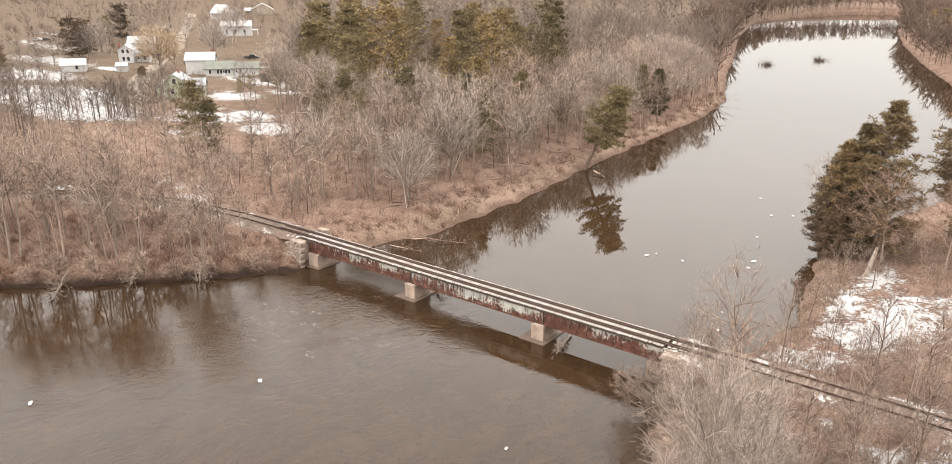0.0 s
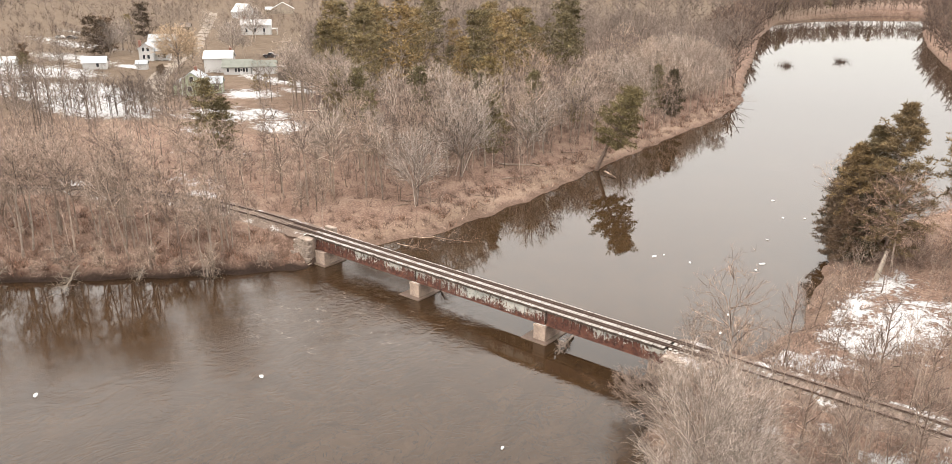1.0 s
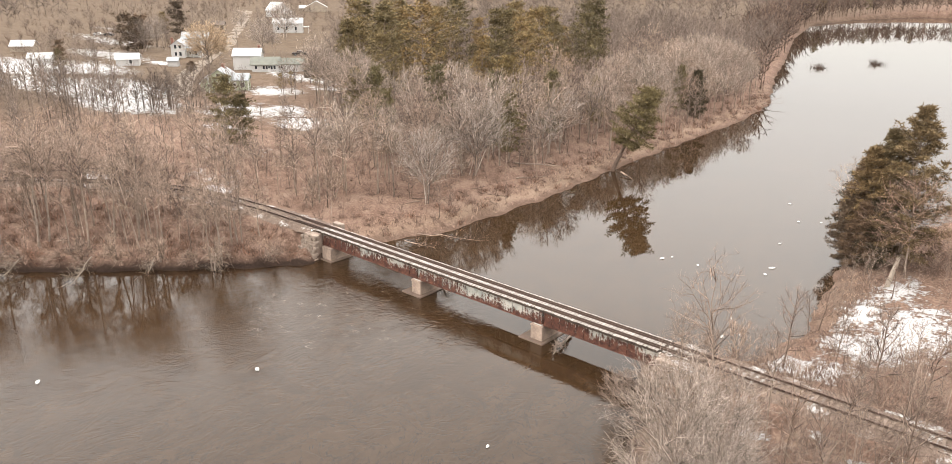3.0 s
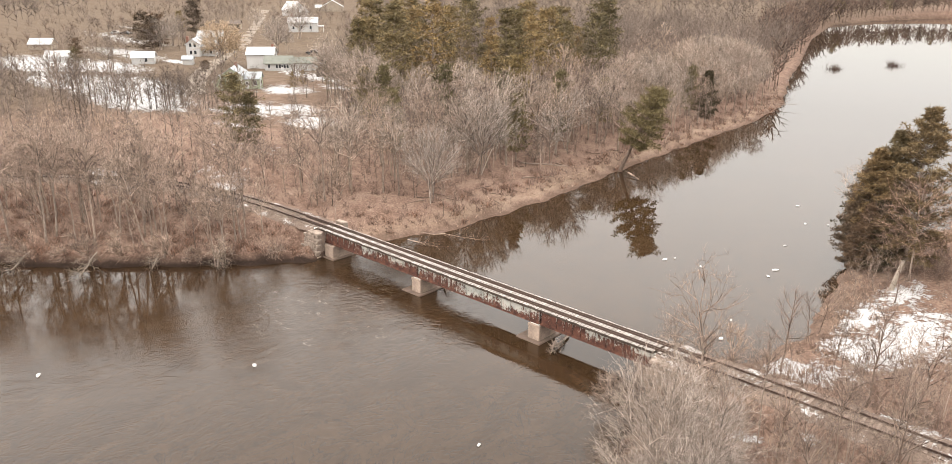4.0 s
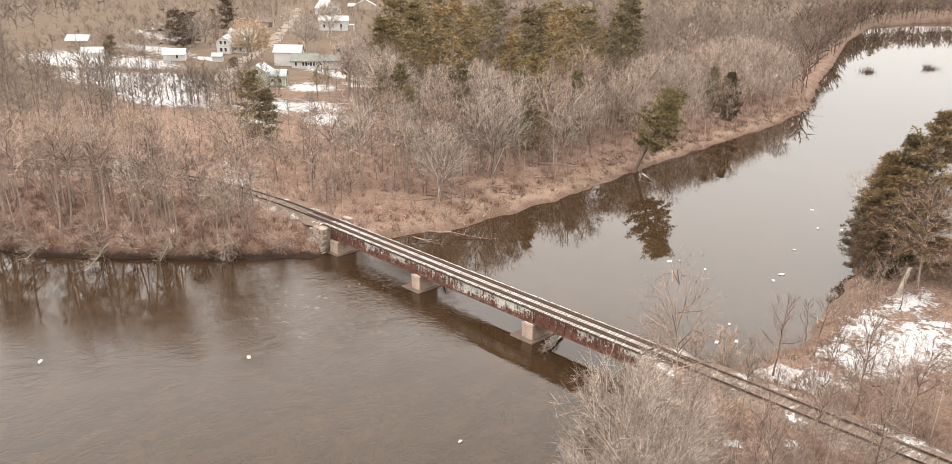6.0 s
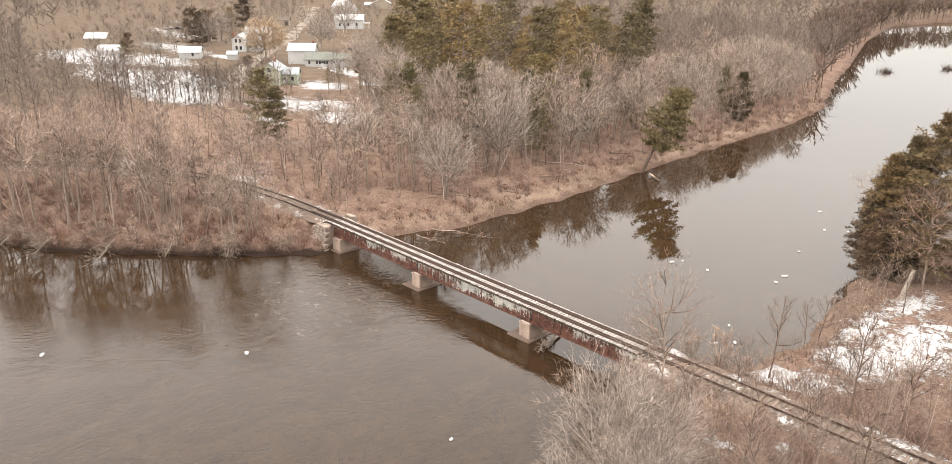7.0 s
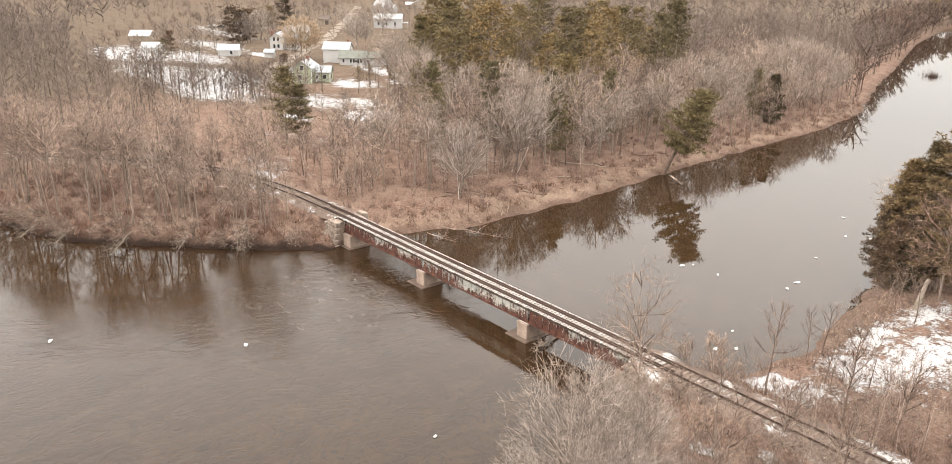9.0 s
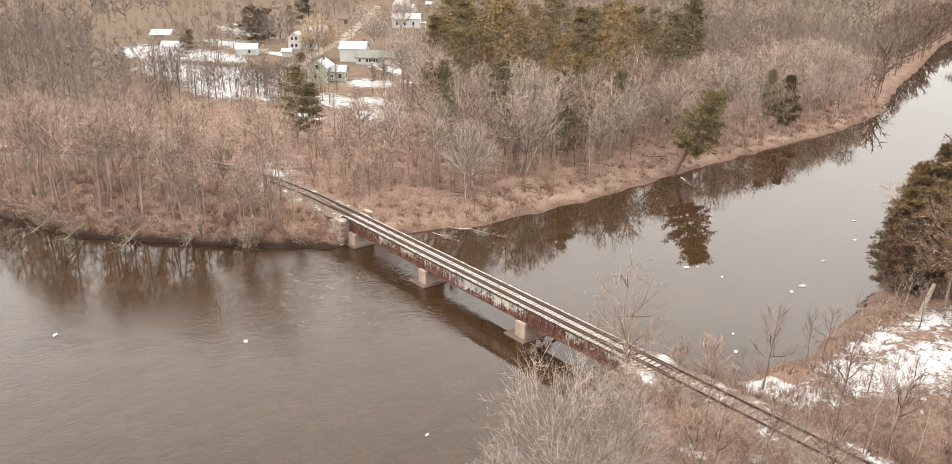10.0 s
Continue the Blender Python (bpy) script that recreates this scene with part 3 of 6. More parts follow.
def round_tree(seed, R, H, limbs=14, ends=150, twigs=7, twig_r=0.02, hub=0.22, low=0.30, thick=1.0, leader=0.45, twig_l=0.9, spread=0.4, stems=1, floor=-0.82, flare=1.0):
    """A leafless tree with a rounded crown: limbs rise from the trunk to a domed outline that fine twigs fill.
    hub: where the lowest limbs leave the trunk; low: where the crown begins; leader: how far up the trunk the limbs part."""
    g = np.random.default_rng(seed)
    zc, up = H * (low + 1) / 2, H * (1 - low) / 2
    lean = g.normal(0, 0.03, 2) * H

    def on_crown(c, az, r):
        q = math.sqrt(max(0.0, 1 - c * c))
        k = 1 + 0.16 * math.sin(2.1 * az + seed) + 0.10 * math.sin(5 * az + 3 * c)
        return np.array([R * q * math.cos(az) * k * r + lean[0], R * q * math.sin(az) * k * r + lean[1], zc + up * c * r])

    T, L, B, S = [], [], [], []
    axis_pts = [np.array([*(lean * f + g.normal(0, 0.012, 2) * H * f), f * H]) for f in (0, 0.2, 0.4, 0.6, 0.8, 0.93)]
    axis_pts[0][2] = -0.3
    for k in range(5):
        T.append((axis_pts[k], axis_pts[k + 1], thick * H * 0.0115 * (1.15 - k * 0.2), thick * H * 0.0115 * (0.95 - k * 0.2)))
    for k in range(stems - 1):              # further stems from the root
        e = on_crown(g.uniform(0.2, 0.8), g.uniform(0, 6.28), 0.75)
        b = np.array([e[0] * 0.25 + g.normal(0, 0.4), e[1] * 0.25 + g.normal(0, 0.4), H * 0.3])
        L += [(np.array([g.normal(0, 0.35), g.normal(0, 0.35), -0.3]), b, thick * H * 0.008, thick * H * 0.006), (b, e, thick * H * 0.006, thick * H * 0.002)]

    def on_axis(z):
        return np.array([np.interp(z, [p[2] for p in axis_pts], [p[a] for p in axis_pts]) for a in range(2)] + [z])

    paths = []
    for i in range(limbs):
        tip = on_crown(-0.55 + 1.5 * (i + g.random()) / limbs, 2.4 * i + g.normal(0, 0.25), g.uniform(0.7, 0.95))
        o = on_axis(max(hub * H, min(0.88 * H, hub * H + (tip[2] - hub * H) * leader * g.uniform(0.7, 1.2))))
        m = o + (tip - o) * 0.45 + np.array([0, 0, 0.02 * H]) + g.normal(0, 0.02 * H, 3)
        r = thick * H * 0.0046
        L += [(o, m, r, r * 0.65), (m, tip, r * 0.65, r * 0.28)]
        paths.append((o, m, tip))
    tips = np.array([p[2] for p in paths])
    for i in range(ends):
        p = on_crown(floor + (0.98 - floor) * (i + g.random()) / ends, 2.39996 * i + g.normal(0, 0.15), g.uniform(0.62, 1.03))
        near = np.argsort(np.sum((tips - p) ** 2, 1))[:2]
        o, m, tip = paths[near[0] if g.random() < 0.75 else near[1]]
        f = g.uniform(0.15, 1.0)
        b = m + (tip - m) * f if g.random() < 0.65 else o + (m - o) * (0.4 + 0.6 * f)
        k = b + (p - b) * 0.5 + g.normal(0, 0.06, 3) * np.linalg.norm(p - b) + np.array([0, 0, 0.05 * R])
        B += [(b, k, twig_r * 1.7, twig_r * 1.2), (k, p, twig_r * 1.2, twig_r * 0.6)]
        d = unit((p - np.array([lean[0], lean[1], zc - 0.75 * up])) * np.array([flare, flare, 1.0]))
        for q in range(twigs):
            w_ = g.uniform(0.0, 1.0)
            a = b + (k - b) * (0.4 + 0.6 * w_) if q < 2 else k + (p - k) * w_
            S.append((a, a + unit(d + g.normal(0, spread, 3)) * g.uniform(0.5, 1.25) * twig_l, twig_r * g.uniform(0.55, 1.15)))
    col = lambda rows, k: np.array([r_[k] for r_ in rows], float)
    trunk = join(tubes(col(T, 0), col(T, 1), col(T, 2), col(T, 3), 6))
    crown = join(tubes(col(L, 0), col(L, 1), col(L, 2), col(L, 3), 4), tubes(col(B, 0), col(B, 1), col(B, 2), col(B, 3), 3), spikes(col(S, 0), col(S, 1), col(S, 2)))
    return trunk, crown


def sprays(p0, p1, w, g):
    """Flat sprays of needles from p0 to p1, w wide, each rolled at random, as arrays of vertices and triangles."""
    p0, p1, w = (np.asarray(a, float) for a in (p0, p1, w))
    d = p1 - p0
    d = d / (np.linalg.norm(d, axis=1, keepdims=True) + 1e-9)
    u, v = frames_of(d)
    a = g.uniform(0, np.pi, len(p0))[:, None]
    side = (u * np.cos(a) + v * np.sin(a)) * w[:, None] / 2
    verts = np.stack([p0 + side, p0 - side, p1], 1).reshape(-1, 3)
    return verts, np.arange(len(verts)).reshape(-1, 3)


def conifer(seed, H, spread, whorls, per, puffs, blades, base=0.22, droop=-0.05, tuft=0.5, wide=0.2, shape=0.8, thick=1.0, puff=0.6, ragged=0.3):
    """An evergreen: trunk with whorled branches that carry rounded pads of needle sprays."""
    g = np.random.default_rng(seed)
    zs = np.linspace(0, 1, 7)
    bend = np.cumsum(g.normal(0, 0.08, (7, 2)), 0)
    bend[0] = 0
    pts = np.column_stack([bend, zs * H])
    rr = thick * (H * 0.012 * (1 - zs) ** 0.9 + 0.02)
    T = tubes(pts[:-1], pts[1:], rr[:-1], rr[1:], 6)
    b0, b1, br, c0 = [], [], [], []
    for i in range(whorls):
        t = base + (0.985 - base) * (i + 0.6 * g.uniform()) / whorls
        u = (t - base) / (1 - base)
        prof = (1 - u) ** shape * (0.5 + 0.5 * min(1, u / 0.2))
        k = min(int(t * 6), 5)
        o = pts[k] + (pts[k + 1] - pts[k]) * (t * 6 - k)
        off = g.uniform(0, 6.28)
        for j in range(per):
            az = off + j * 2 * math.pi / per + g.normal(0, 0.3)
            el = droop + 0.8 * u + g.normal(0, 0.13)
            d = np.array([math.cos(az) * math.cos(el), math.sin(az) * math.cos(el), math.sin(el)])
            length = max(0.4, spread * prof * (1 + g.normal(0, ragged)))
            end = o + d * length + np.array([0, 0, 0.12 * length])
            b0.append(o), b1.append(end), br.append(0.018 + 0.011 * length)
            side = np.array([-math.sin(az), math.cos(az), 0.0])
            for q in range(puffs):
                f = 0.35 + 0.68 * (q + g.uniform()) / puffs
                c0.append(o + (end - o) * f + side * g.normal(0, 0.2) * length * (1.1 - f) + np.array([0, 0, g.normal(0.06, 0.05) * length]))
    c0 = np.repeat(np.array(c0), blades, 0)
    n = len(c0)
    dirs = g.normal(0, 1, (n, 3)) * np.array([1, 1, 0.55]) + np.array([0, 0, 0.35])
    dirs /= np.linalg.norm(dirs, axis=1, keepdims=True)
    start = c0 + dirs * puff * g.uniform(0.0, 1.0, (n, 1)) * np.array([1, 1, 0.7])
    return join(T, spikes(b0, b1, br)), sprays(start, start + dirs * tuft * g.uniform(0.6, 1.3, (n, 1)), wide * g.uniform(0.6, 1.3, n), g)


def tree_kind(name, arrays, bark_mat, crown_mat, crown_name="crown"):
    (tv, tf), (cv, cf) = arrays
    return mesh_np(name + "_trunk", tv, tf, bark_mat), mesh_np(name + "_crown", cv, cf, crown_mat), crown_name


def plant(kind, name, label, category, x, y, scale=1.0, turn=0.0, sink=0.12, group="", tilt=0.0, tilt_to=0.0, z=None):
    ob = thing(name, label, category, None, group)
    base = float(height(np.array([x]), np.array([y]))[0]) if z is None else z
    ob.matrix_basis = Matrix.Translation((x, y, base - sink)) @ pose(0, 0, 0, 0, 0, tilt_to) @ pose(0, 0, 0, 0, tilt, 0) @ pose(0, 0, 0, 0, 0, turn - tilt_to) @ Matrix.Diagonal((scale, scale, scale, 1))
    child("trunk", kind[0], ob)
    child(kind[2], kind[1], ob)
    return ob


WOOD = [tree_kind("woodland_tree", round_tree(10 + i, (3.9, 3.2, 4.4, 3.4, 4.0, 3.0)[i], 15, (11, 9, 12, 10, 11, 9)[i], 130, 6, hub=(0.3, 0.4, 0.26, 0.36, 0.28, 0.42)[i], low=(0.3, 0.38, 0.26, 0.34, 0.26, 0.4)[i], thick=(1, 0.8, 1.1, 0.85, 1, 0.75)[i], leader=0.6, spread=0.5), BARK, TWIG) for i in range(6)]
GREY_WOOD = [tree_kind("grey_woodland_tree", round_tree(110 + i, (4.2, 3.4, 4.6)[i], (15, 14, 14.5)[i], (13, 11, 14)[i], 105, 6, hub=(0.36, 0.45, 0.34)[i], low=(0.36, 0.44, 0.34)[i], thick=0.8, leader=0.45, twig_r=0.022, floor=-0.6), BARK, GREYTWIG) for i in range(3)]
SLIM = [tree_kind("slim_tree", round_tree(210 + i, (2.9, 3.4, 2.5, 3.1)[i], (13, 12, 13.5, 11)[i], 9, 80, 6, hub=(0.4, 0.3, 0.45, 0.25)[i], low=(0.36, 0.26, 0.4, 0.2)[i], thick=(0.75, 0.7, 0.65, 0.7)[i], leader=0.6, twig_r=0.016, spread=0.55), BARK, TWIG) for i in range(4)]
DARK_WOOD = [tree_kind("dark_woodland_tree", round_tree(12 + i, (4.2, 3.3)[i], 15, 10, 80, 4, hub=0.3, low=0.3, thick=0.85, leader=0.6, twig_r=0.023, spread=0.5), DARKBARK, DARKTWIG) for i in range(2)]
rng = random.Random(5)

# ---- railway bridge ----
DECK = 3.18       # underside of the ties
def line_y(x):
    return float(np.interp(x, TRACK[:, 0], TRACK[:, 1]))


TURN = math.degrees(math.atan2(58.3 - 57.4, 51.8))
ENDS = (-69.9, -53.2, -36.0, -22.9)


def bridge_span(x0, x1, steel):
    c = Matrix.Translation(((x0 + x1) / 2, line_y((x0 + x1) / 2), DECK)) @ pose(0, 0, 0, 0, 0, TURN)
    span = thing("bridge_span", "rusty steel plate girder span with flaking pale paint", "bridge", c, "bridge spans")
    h = (x1 - x0) / 2 - 0.06
    top, low = -0.02, -1.38
    for side in (-1, 1):
        y = side * 0.98
        girder = part("girder", boxes((-h, h, y - 0.012, y + 0.012, low, top)), steel, span)
        part("top_flange", boxes((-h, h, y - 0.17, y + 0.17, top - 0.035, top + 0.005), (-h, h, y - 0.10, y + 0.10, top - 0.10, top - 0.035)), RUST_EDGE, girder)
        part("bottom_flange", boxes((-h, h, y - 0.17, y + 0.17, low - 0.03, low + 0.01), (-h, h, y - 0.10, y + 0.10, low + 0.01, low + 0.08)), RUST_EDGE, girder)
        n = 14
        stiff = mesh("stiffener", *box_arrays(-0.012, 0.012, -0.032, 0.032, low + 0.012, top - 0.036), steel)
        for i in range(n + 1):
            x = -h + 0.06 + i * (2 * h - 0.12) / n
            for out in (-1, 1):
                ob = child("stiffener", stiff, girder)
                ob.location = (x, y + out * 0.044, 0)
    brace = mesh("cross_brace", *box_arrays(-0.04, 0.04, -1.0, 1.0, low + 0.1, low + 0.2), RUST)
    for i in range(6):
        ob = child("cross_brace", brace, span)
        ob.location = (-h + 0.3 + i * (2 * h - 0.6) / 5, 0, 0)
    return span


def box_arrays(x0, x1, y0, y1, z0, z1):
    v = [(x, y, z) for x in (x0, x1) for y in (y0, y1) for z in (z0, z1)]
    return v, [(0, 1, 3, 2), (4, 6, 7, 5), (0, 4, 5, 1), (2, 3, 7, 6), (0, 2, 6, 4), (1, 5, 7, 3)]


for a, b, steel in zip(ENDS[:-1], ENDS[1:], (RUST, RUST_PALE, RUST_DARK)):
    bridge_span(a, b, steel)

TOP = DECK - 1.45


def bridge_pier(x):
    p = thing("bridge_pier", "pale weathered concrete pier on a wide low footing in the river", "bridge pier", Matrix.Translation((x, line_y(x), 0)) @ pose(0, 0, 0, 0, 0, TURN), "bridge piers")
    part("shaft", boxes((-0.74, 0.66, -1.36, 1.36, 0.1, TOP - 0.3), bevel=0.04), CONCRETE, p)
    part("cap", boxes((-0.77, 0.69, -1.39, 1.39, TOP - 0.3, TOP - 0.04), bevel=0.03), CONCRETE, p)
    part("footing", boxes((-1.85, 1.1, -1.9, 2.1, -1.5, 0.13), bevel=0.05), WETSTONE, p)
    for y in (-0.98, 0.98):
        part("bearing_plate", boxes((-0.5, 0.5, y - 0.22, y + 0.22, TOP - 0.04, TOP + 0.04)), RUST, p)
    return p


bridge_pier(ENDS[1] + 0.1)
bridge_pier(ENDS[2] - 0.45)

# Railway track: two running rails and two guard rails on ties.
def track_pose(s):
    """A pose on the track's centre line at the length s from its first point."""
    seg = np.diff(TRACK, axis=0)
    run = np.concatenate([[0], np.cumsum(np.hypot(seg[:, 0], seg[:, 1]))])
    x, y = np.interp(s, run, TRACK[:, 0]), np.interp(s, run, TRACK[:, 1])
    x1, y1 = np.interp(s + 3, run, TRACK[:, 0]), np.interp(s + 3, run, TRACK[:, 1])
    x0, y0 = np.interp(s - 3, run, TRACK[:, 0]), np.interp(s - 3, run, TRACK[:, 1])
    return x, y, math.degrees(math.atan2(y1 - y0, x1 - x0))


run_len = np.concatenate([[0], np.cumsum(np.hypot(*np.diff(TRACK, axis=0).T))])
s_left, s_right = run_len[8] + 0.6, run_len[8] + 47.9
track = thing("railway_track", "dark rusty rails on frosted wooden ties across the bridge", "railway track", Matrix.Translation((0, 0, DECK)))
tie_me = mesh("bridge_tie", *box_arrays(-0.157, 0.157, -1.27, 1.27, 0.0, 0.24), TIE)
old_me = mesh("old_tie", *box_arrays(-0.11, 0.11, -1.28, 1.28, 0.0, 0.20), TIE_OLD)
s = s_left
while s < s_right:
    x, y, a = track_pose(s)
    ob = child("tie", tie_me, track)
    ob.matrix_basis = Matrix.Translation((x, y + rng.uniform(-0.05, 0.05), 0.0)) @ pose(0, 0, 0, 0, 0, a + rng.uniform(-1, 1))
    s += 0.385
s = s_right + 0.3
while s < s_right + 2.5:
    x, y, a = track_pose(s)
    ob = child("tie", tie_me, track)
    ob.matrix_basis = Matrix.Translation((x, y + rng.uniform(-0.06, 0.06), 0.0)) @ pose(0, 0, 0, 0, 0, a + rng.uniform(-2, 2)) @ Matrix.Diagonal((1, 0.86, 1, 1))
    s += 0.5
for s0, s1 in ((run_len[8] - 52, s_left - 0.2), (s_right + 2.8, s_right + 34)):
    s = s0
    while s < s1:
        x, y, a = track_pose(s)
        ob = child("tie", old_me, track, "weathered brown wooden tie bedded in ballast")
        ob.matrix_basis = Matrix.Translation((x, y + rng.uniform(-0.05, 0.05), 0.03 - 0.02 * rng.random())) @ pose(0, 0, 0, 0, 0, a + rng.uniform(-2, 2))
        s += 0.55


def rail(off, s0, s1, name, prof=None, material=None):
    prof = prof or [(-0.07, 0), (0.07, 0), (0.07, 0.02), (0.018, 0.035), (0.018, 0.125), (0.036, 0.135), (0.036, 0.17), (-0.036, 0.17), (-0.036, 0.135), (-0.018, 0.125), (-0.018, 0.035), (-0.07, 0.02)]
    verts, faces, k = [], [], len(prof)
    stops = np.linspace(s0, s1, max(2, int((s1 - s0) / 2)))
    for s in stops:
        x, y, a = track_pose(s)
        c, n = math.cos(radians(a)), math.sin(radians(a))
        for u, z in prof:
            verts.append((x - n * (off + u), y + c * (off + u), 0.235 + z))
    for i in range(len(stops) - 1):
        for j in range(k):
            j2 = (j + 1) % k
            faces.append((i * k + j, (i + 1) * k + j, (i + 1) * k + j2, i * k + j2))
    return child(name, mesh(name, verts, faces, material or RAIL), track)


for off in (-0.755, 0.755):
    rail(off, run_len[8] - 100, s_right + 120, "rail")
for off in (-0.46, 0.46):
    rail(off, s_left - 5, s_right + 4, "guard_rail")


# Abutments that hold back the embankment.
def abutment(x, out):
    """out: +1 where the bridge lies towards +x."""
    a = thing("bridge_abutment", "crumbling pale stone and concrete abutment holding the embankment", "abutment", Matrix.Translation((x, line_y(x), 0)) @ pose(0, 0, 0, 0, 0, TURN), "bridge abutments")
    s = lambda u, v: (min(out * u, out * v), max(out * u, out * v))
    part("seat_wall", boxes((*s(0.2, 1.9), -1.45, 1.45, -1.5, TOP - 0.04), bevel=0.05), CONCRETE, a)
    part("footing", boxes((*s(0.0, 2.3), -1.8, 1.8, -1.5, 0.14), bevel=0.05), WETSTONE, a)
    part("back_wall", boxes((*s(-1.5, -0.12), -2.0, 2.0, -1.0, DECK - 0.05), bevel=0.05), CONCRETE, a)
    part("corner_block", boxes((*s(-1.9, -0.25), -2.2, -1.6, TOP + 0.5, DECK - 0.2), bevel=0.08), STONE, a)
    if out > 0:
        part("corner_block", boxes((*s(-1.9, -0.25), 2.0, 2.75, TOP - 0.2, DECK + 0.3), bevel=0.08), STONE, a)
    else:
        part("end_post", boxes((-0.42, -0.22, -1.35, -1.17, 0.1, DECK - 0.1), bevel=0.02), TIE, a)
    for row in range(9):                # rough wing wall of squared stones, falling away from the track
        for i in range(6 - row // 4):
            w_, h_ = rng.uniform(0.46, 0.66), rng.uniform(0.33, 0.44)
            cx, cy, cz = -out * (0.0 + 0.55 * i + 0.22 * (row % 2)), -1.95 - 0.05 * (9 - row) + rng.uniform(-0.10, 0.10), 0.0 + 0.375 * row
            bm = boxes((cx - w_ / 2, cx + w_ / 2, cy - 0.34, cy + 0.34, cz - h_ / 2, cz + h_ / 2), bevel=0.06)
            bmesh.ops.rotate(bm, cent=(cx, cy, cz), matrix=Euler((rng.uniform(-0.08, 0.08), rng.uniform(-0.12, 0.12), rng.uniform(-0.14, 0.14))).to_matrix(), verts=bm.verts[:])
            part("stone", bm, STONE, a)
    return a


abutment(ENDS[0] + 0.1, 1)
abutment(ENDS[3] - 0.1, -1)

# Gravel bed under the ties on land.
def ballast(s0, s1):
    stops = np.arange(s0, s1, 1.0)
    prof = [(-2.4, -0.16), (-1.75, 0.05), (-1.25, 0.165), (1.25, 0.165), (1.75, 0.05), (2.4, -0.16)]
    verts, faces, k = [], [], len(prof)
    for s in stops:
        x, y, a = track_pose(s)
        c, n = math.cos(radians(a)), math.sin(radians(a))
        for u, z in prof:
            u2 = u + (rng.uniform(-0.25, 0.25) if abs(u) > 1.5 else 0)
            verts.append((x - n * u2, y + c * u2, DECK + z + rng.uniform(-0.03, 0.03)))
    for i in range(len(stops) - 1):
        for j in range(k - 1):
            faces.append((i * k + j, (i + 1) * k + j, (i + 1) * k + j + 1, i * k + j + 1))
    return tagged(new("track_ballast", mesh("track_ballast", verts, faces, BALLAST, True)), "grey-brown stony ballast bed under the track", "ballast", kind="structure")


ballast(run_len[8] - 100, s_left + 0.2)
ballast(s_right + 0.1, s_right + 120)

# ---- things on the water ----
def floe(x, y, size, seed):
    g = random.Random(seed)
    n = 9
    bm = prism([(size * g.uniform(0.6, 1.1) * math.cos(6.283 * i / n), 0.55 * size * g.uniform(0.6, 1.1) * math.sin(6.283 * i / n)) for i in range(n)], "z", -0.05, 0.09)
    me = bpy.data.meshes.new("ice_floe")
    bm.to_mesh(me)
    bm.free()
    me.materials.append(ICE)
    ob = tagged(new("ice_floe", me), "small white slab of drifting river ice", "ice", "ice floes")
    ob.matrix_basis = pose(x, y, 0, 0, 0, g.uniform(0, 180))


for i, (x, y, s_) in enumerate(((-63.4, 20.6, 0.42), (-51.4, 34.9, 0.45), (-38.7, 85.2, 0.5), (-38.0, 86.5, 0.25), (-34.3, 86.2, 0.35), (-27.2, 91.6, 0.55), (-27.0, 89, 0.4), (-31.7, 112, 0.45), (-29.1, 113.8, 0.4),
                               (-23.4, 69.9, 0.55), (-22.2, 71.5, 0.4), (-24.6, 74.5, 0.3), (-36, 120, 0.4), (-30, 101, 0.3), (-28.3, 40.2, 0.3))):
    floe(x, y, s_ * 0.8, i)


def limb_log(name, label, p, q, r, branches, seed, reach=1.2, mat=None, category="log"):
    """A fallen trunk from p to q with broken side branches."""
    g = np.random.default_rng(seed)
    p, q = np.array(p, float), np.array(q, float)
    n = 5
    pts = np.array([p + (q - p) * i / n + (g.normal(0, 0.05, 3) if 0 < i < n else 0) * np.linalg.norm(q - p) * 0.25 for i in range(n + 1)])
    rr = np.linspace(r, r * 0.4, n + 1)
    ob = thing(name, label, category, Matrix.Translation(p))
    v, f = tubes(pts[:-1] - p, pts[1:] - p, rr[:-1], rr[1:], 7)
    child("trunk", mesh_np("log_trunk", v, f, mat or BARK), ob)
    a, b, c = [], [], []
    for i in range(branches):
        t = g.uniform(0.25, 1)
        o = p + (q - p) * t - p
        d = unit(unit(q - p) * 0.6 + g.normal(0, 0.7, 3) + np.array([0, 0, 0.35]))
        e = o + d * reach * g.uniform(0.5, 1.4)
        a.append(o), b.append(e), c.append(r * 0.3 * g.uniform(0.5, 1))
        for k in range(4):
            o2 = o + (e - o) * g.uniform(0.3, 1)
            a.append(o2), b.append(o2 + unit(d + g.normal(0, 0.6, 3)) * reach * g.uniform(0.3, 0.7)), c.append(r * 0.14)
    if a:
        v, f = spikes(a, b, c)
        child("crown", mesh_np("log_branches", v, f, mat or TWIG), ob)
    return ob


limb_log("fallen_log", "pale fallen log sliding into the river from the bank", (-64.6, 116.9, 0.5), (-61.6, 115.6, 0.12), 0.17, 5, 1, 0.5, TWIG)
limb_log("drift_tree", "bleached drift tree lodged against the bank below the bridge", (-66.6, 69.5, 0.6), (-59.5, 74.2, 0.1), 0.075, 26, 2, 1.5, TWIG)
limb_log("drift_tree", "bleached drift branches lodged in shallow water", (-66.2, 66.8, 0.4), (-62.0, 68.2, 0.1), 0.06, 26, 3, 1.3, TWIG)
limb_log("drift_log", "weathered drift log caught on the pier footing", (-53.0, 60.4, 0.2), (-50.6, 58.6, 0.25), 0.13, 14, 4, 0.7, BARK)
limb_log("drift_log", "grey drift log and branches caught on the pier footing", (-34.4, 59.6, 0.15), (-33.6, 56.4, 0.4), 0.14, 40, 5, 0.7, BARK)
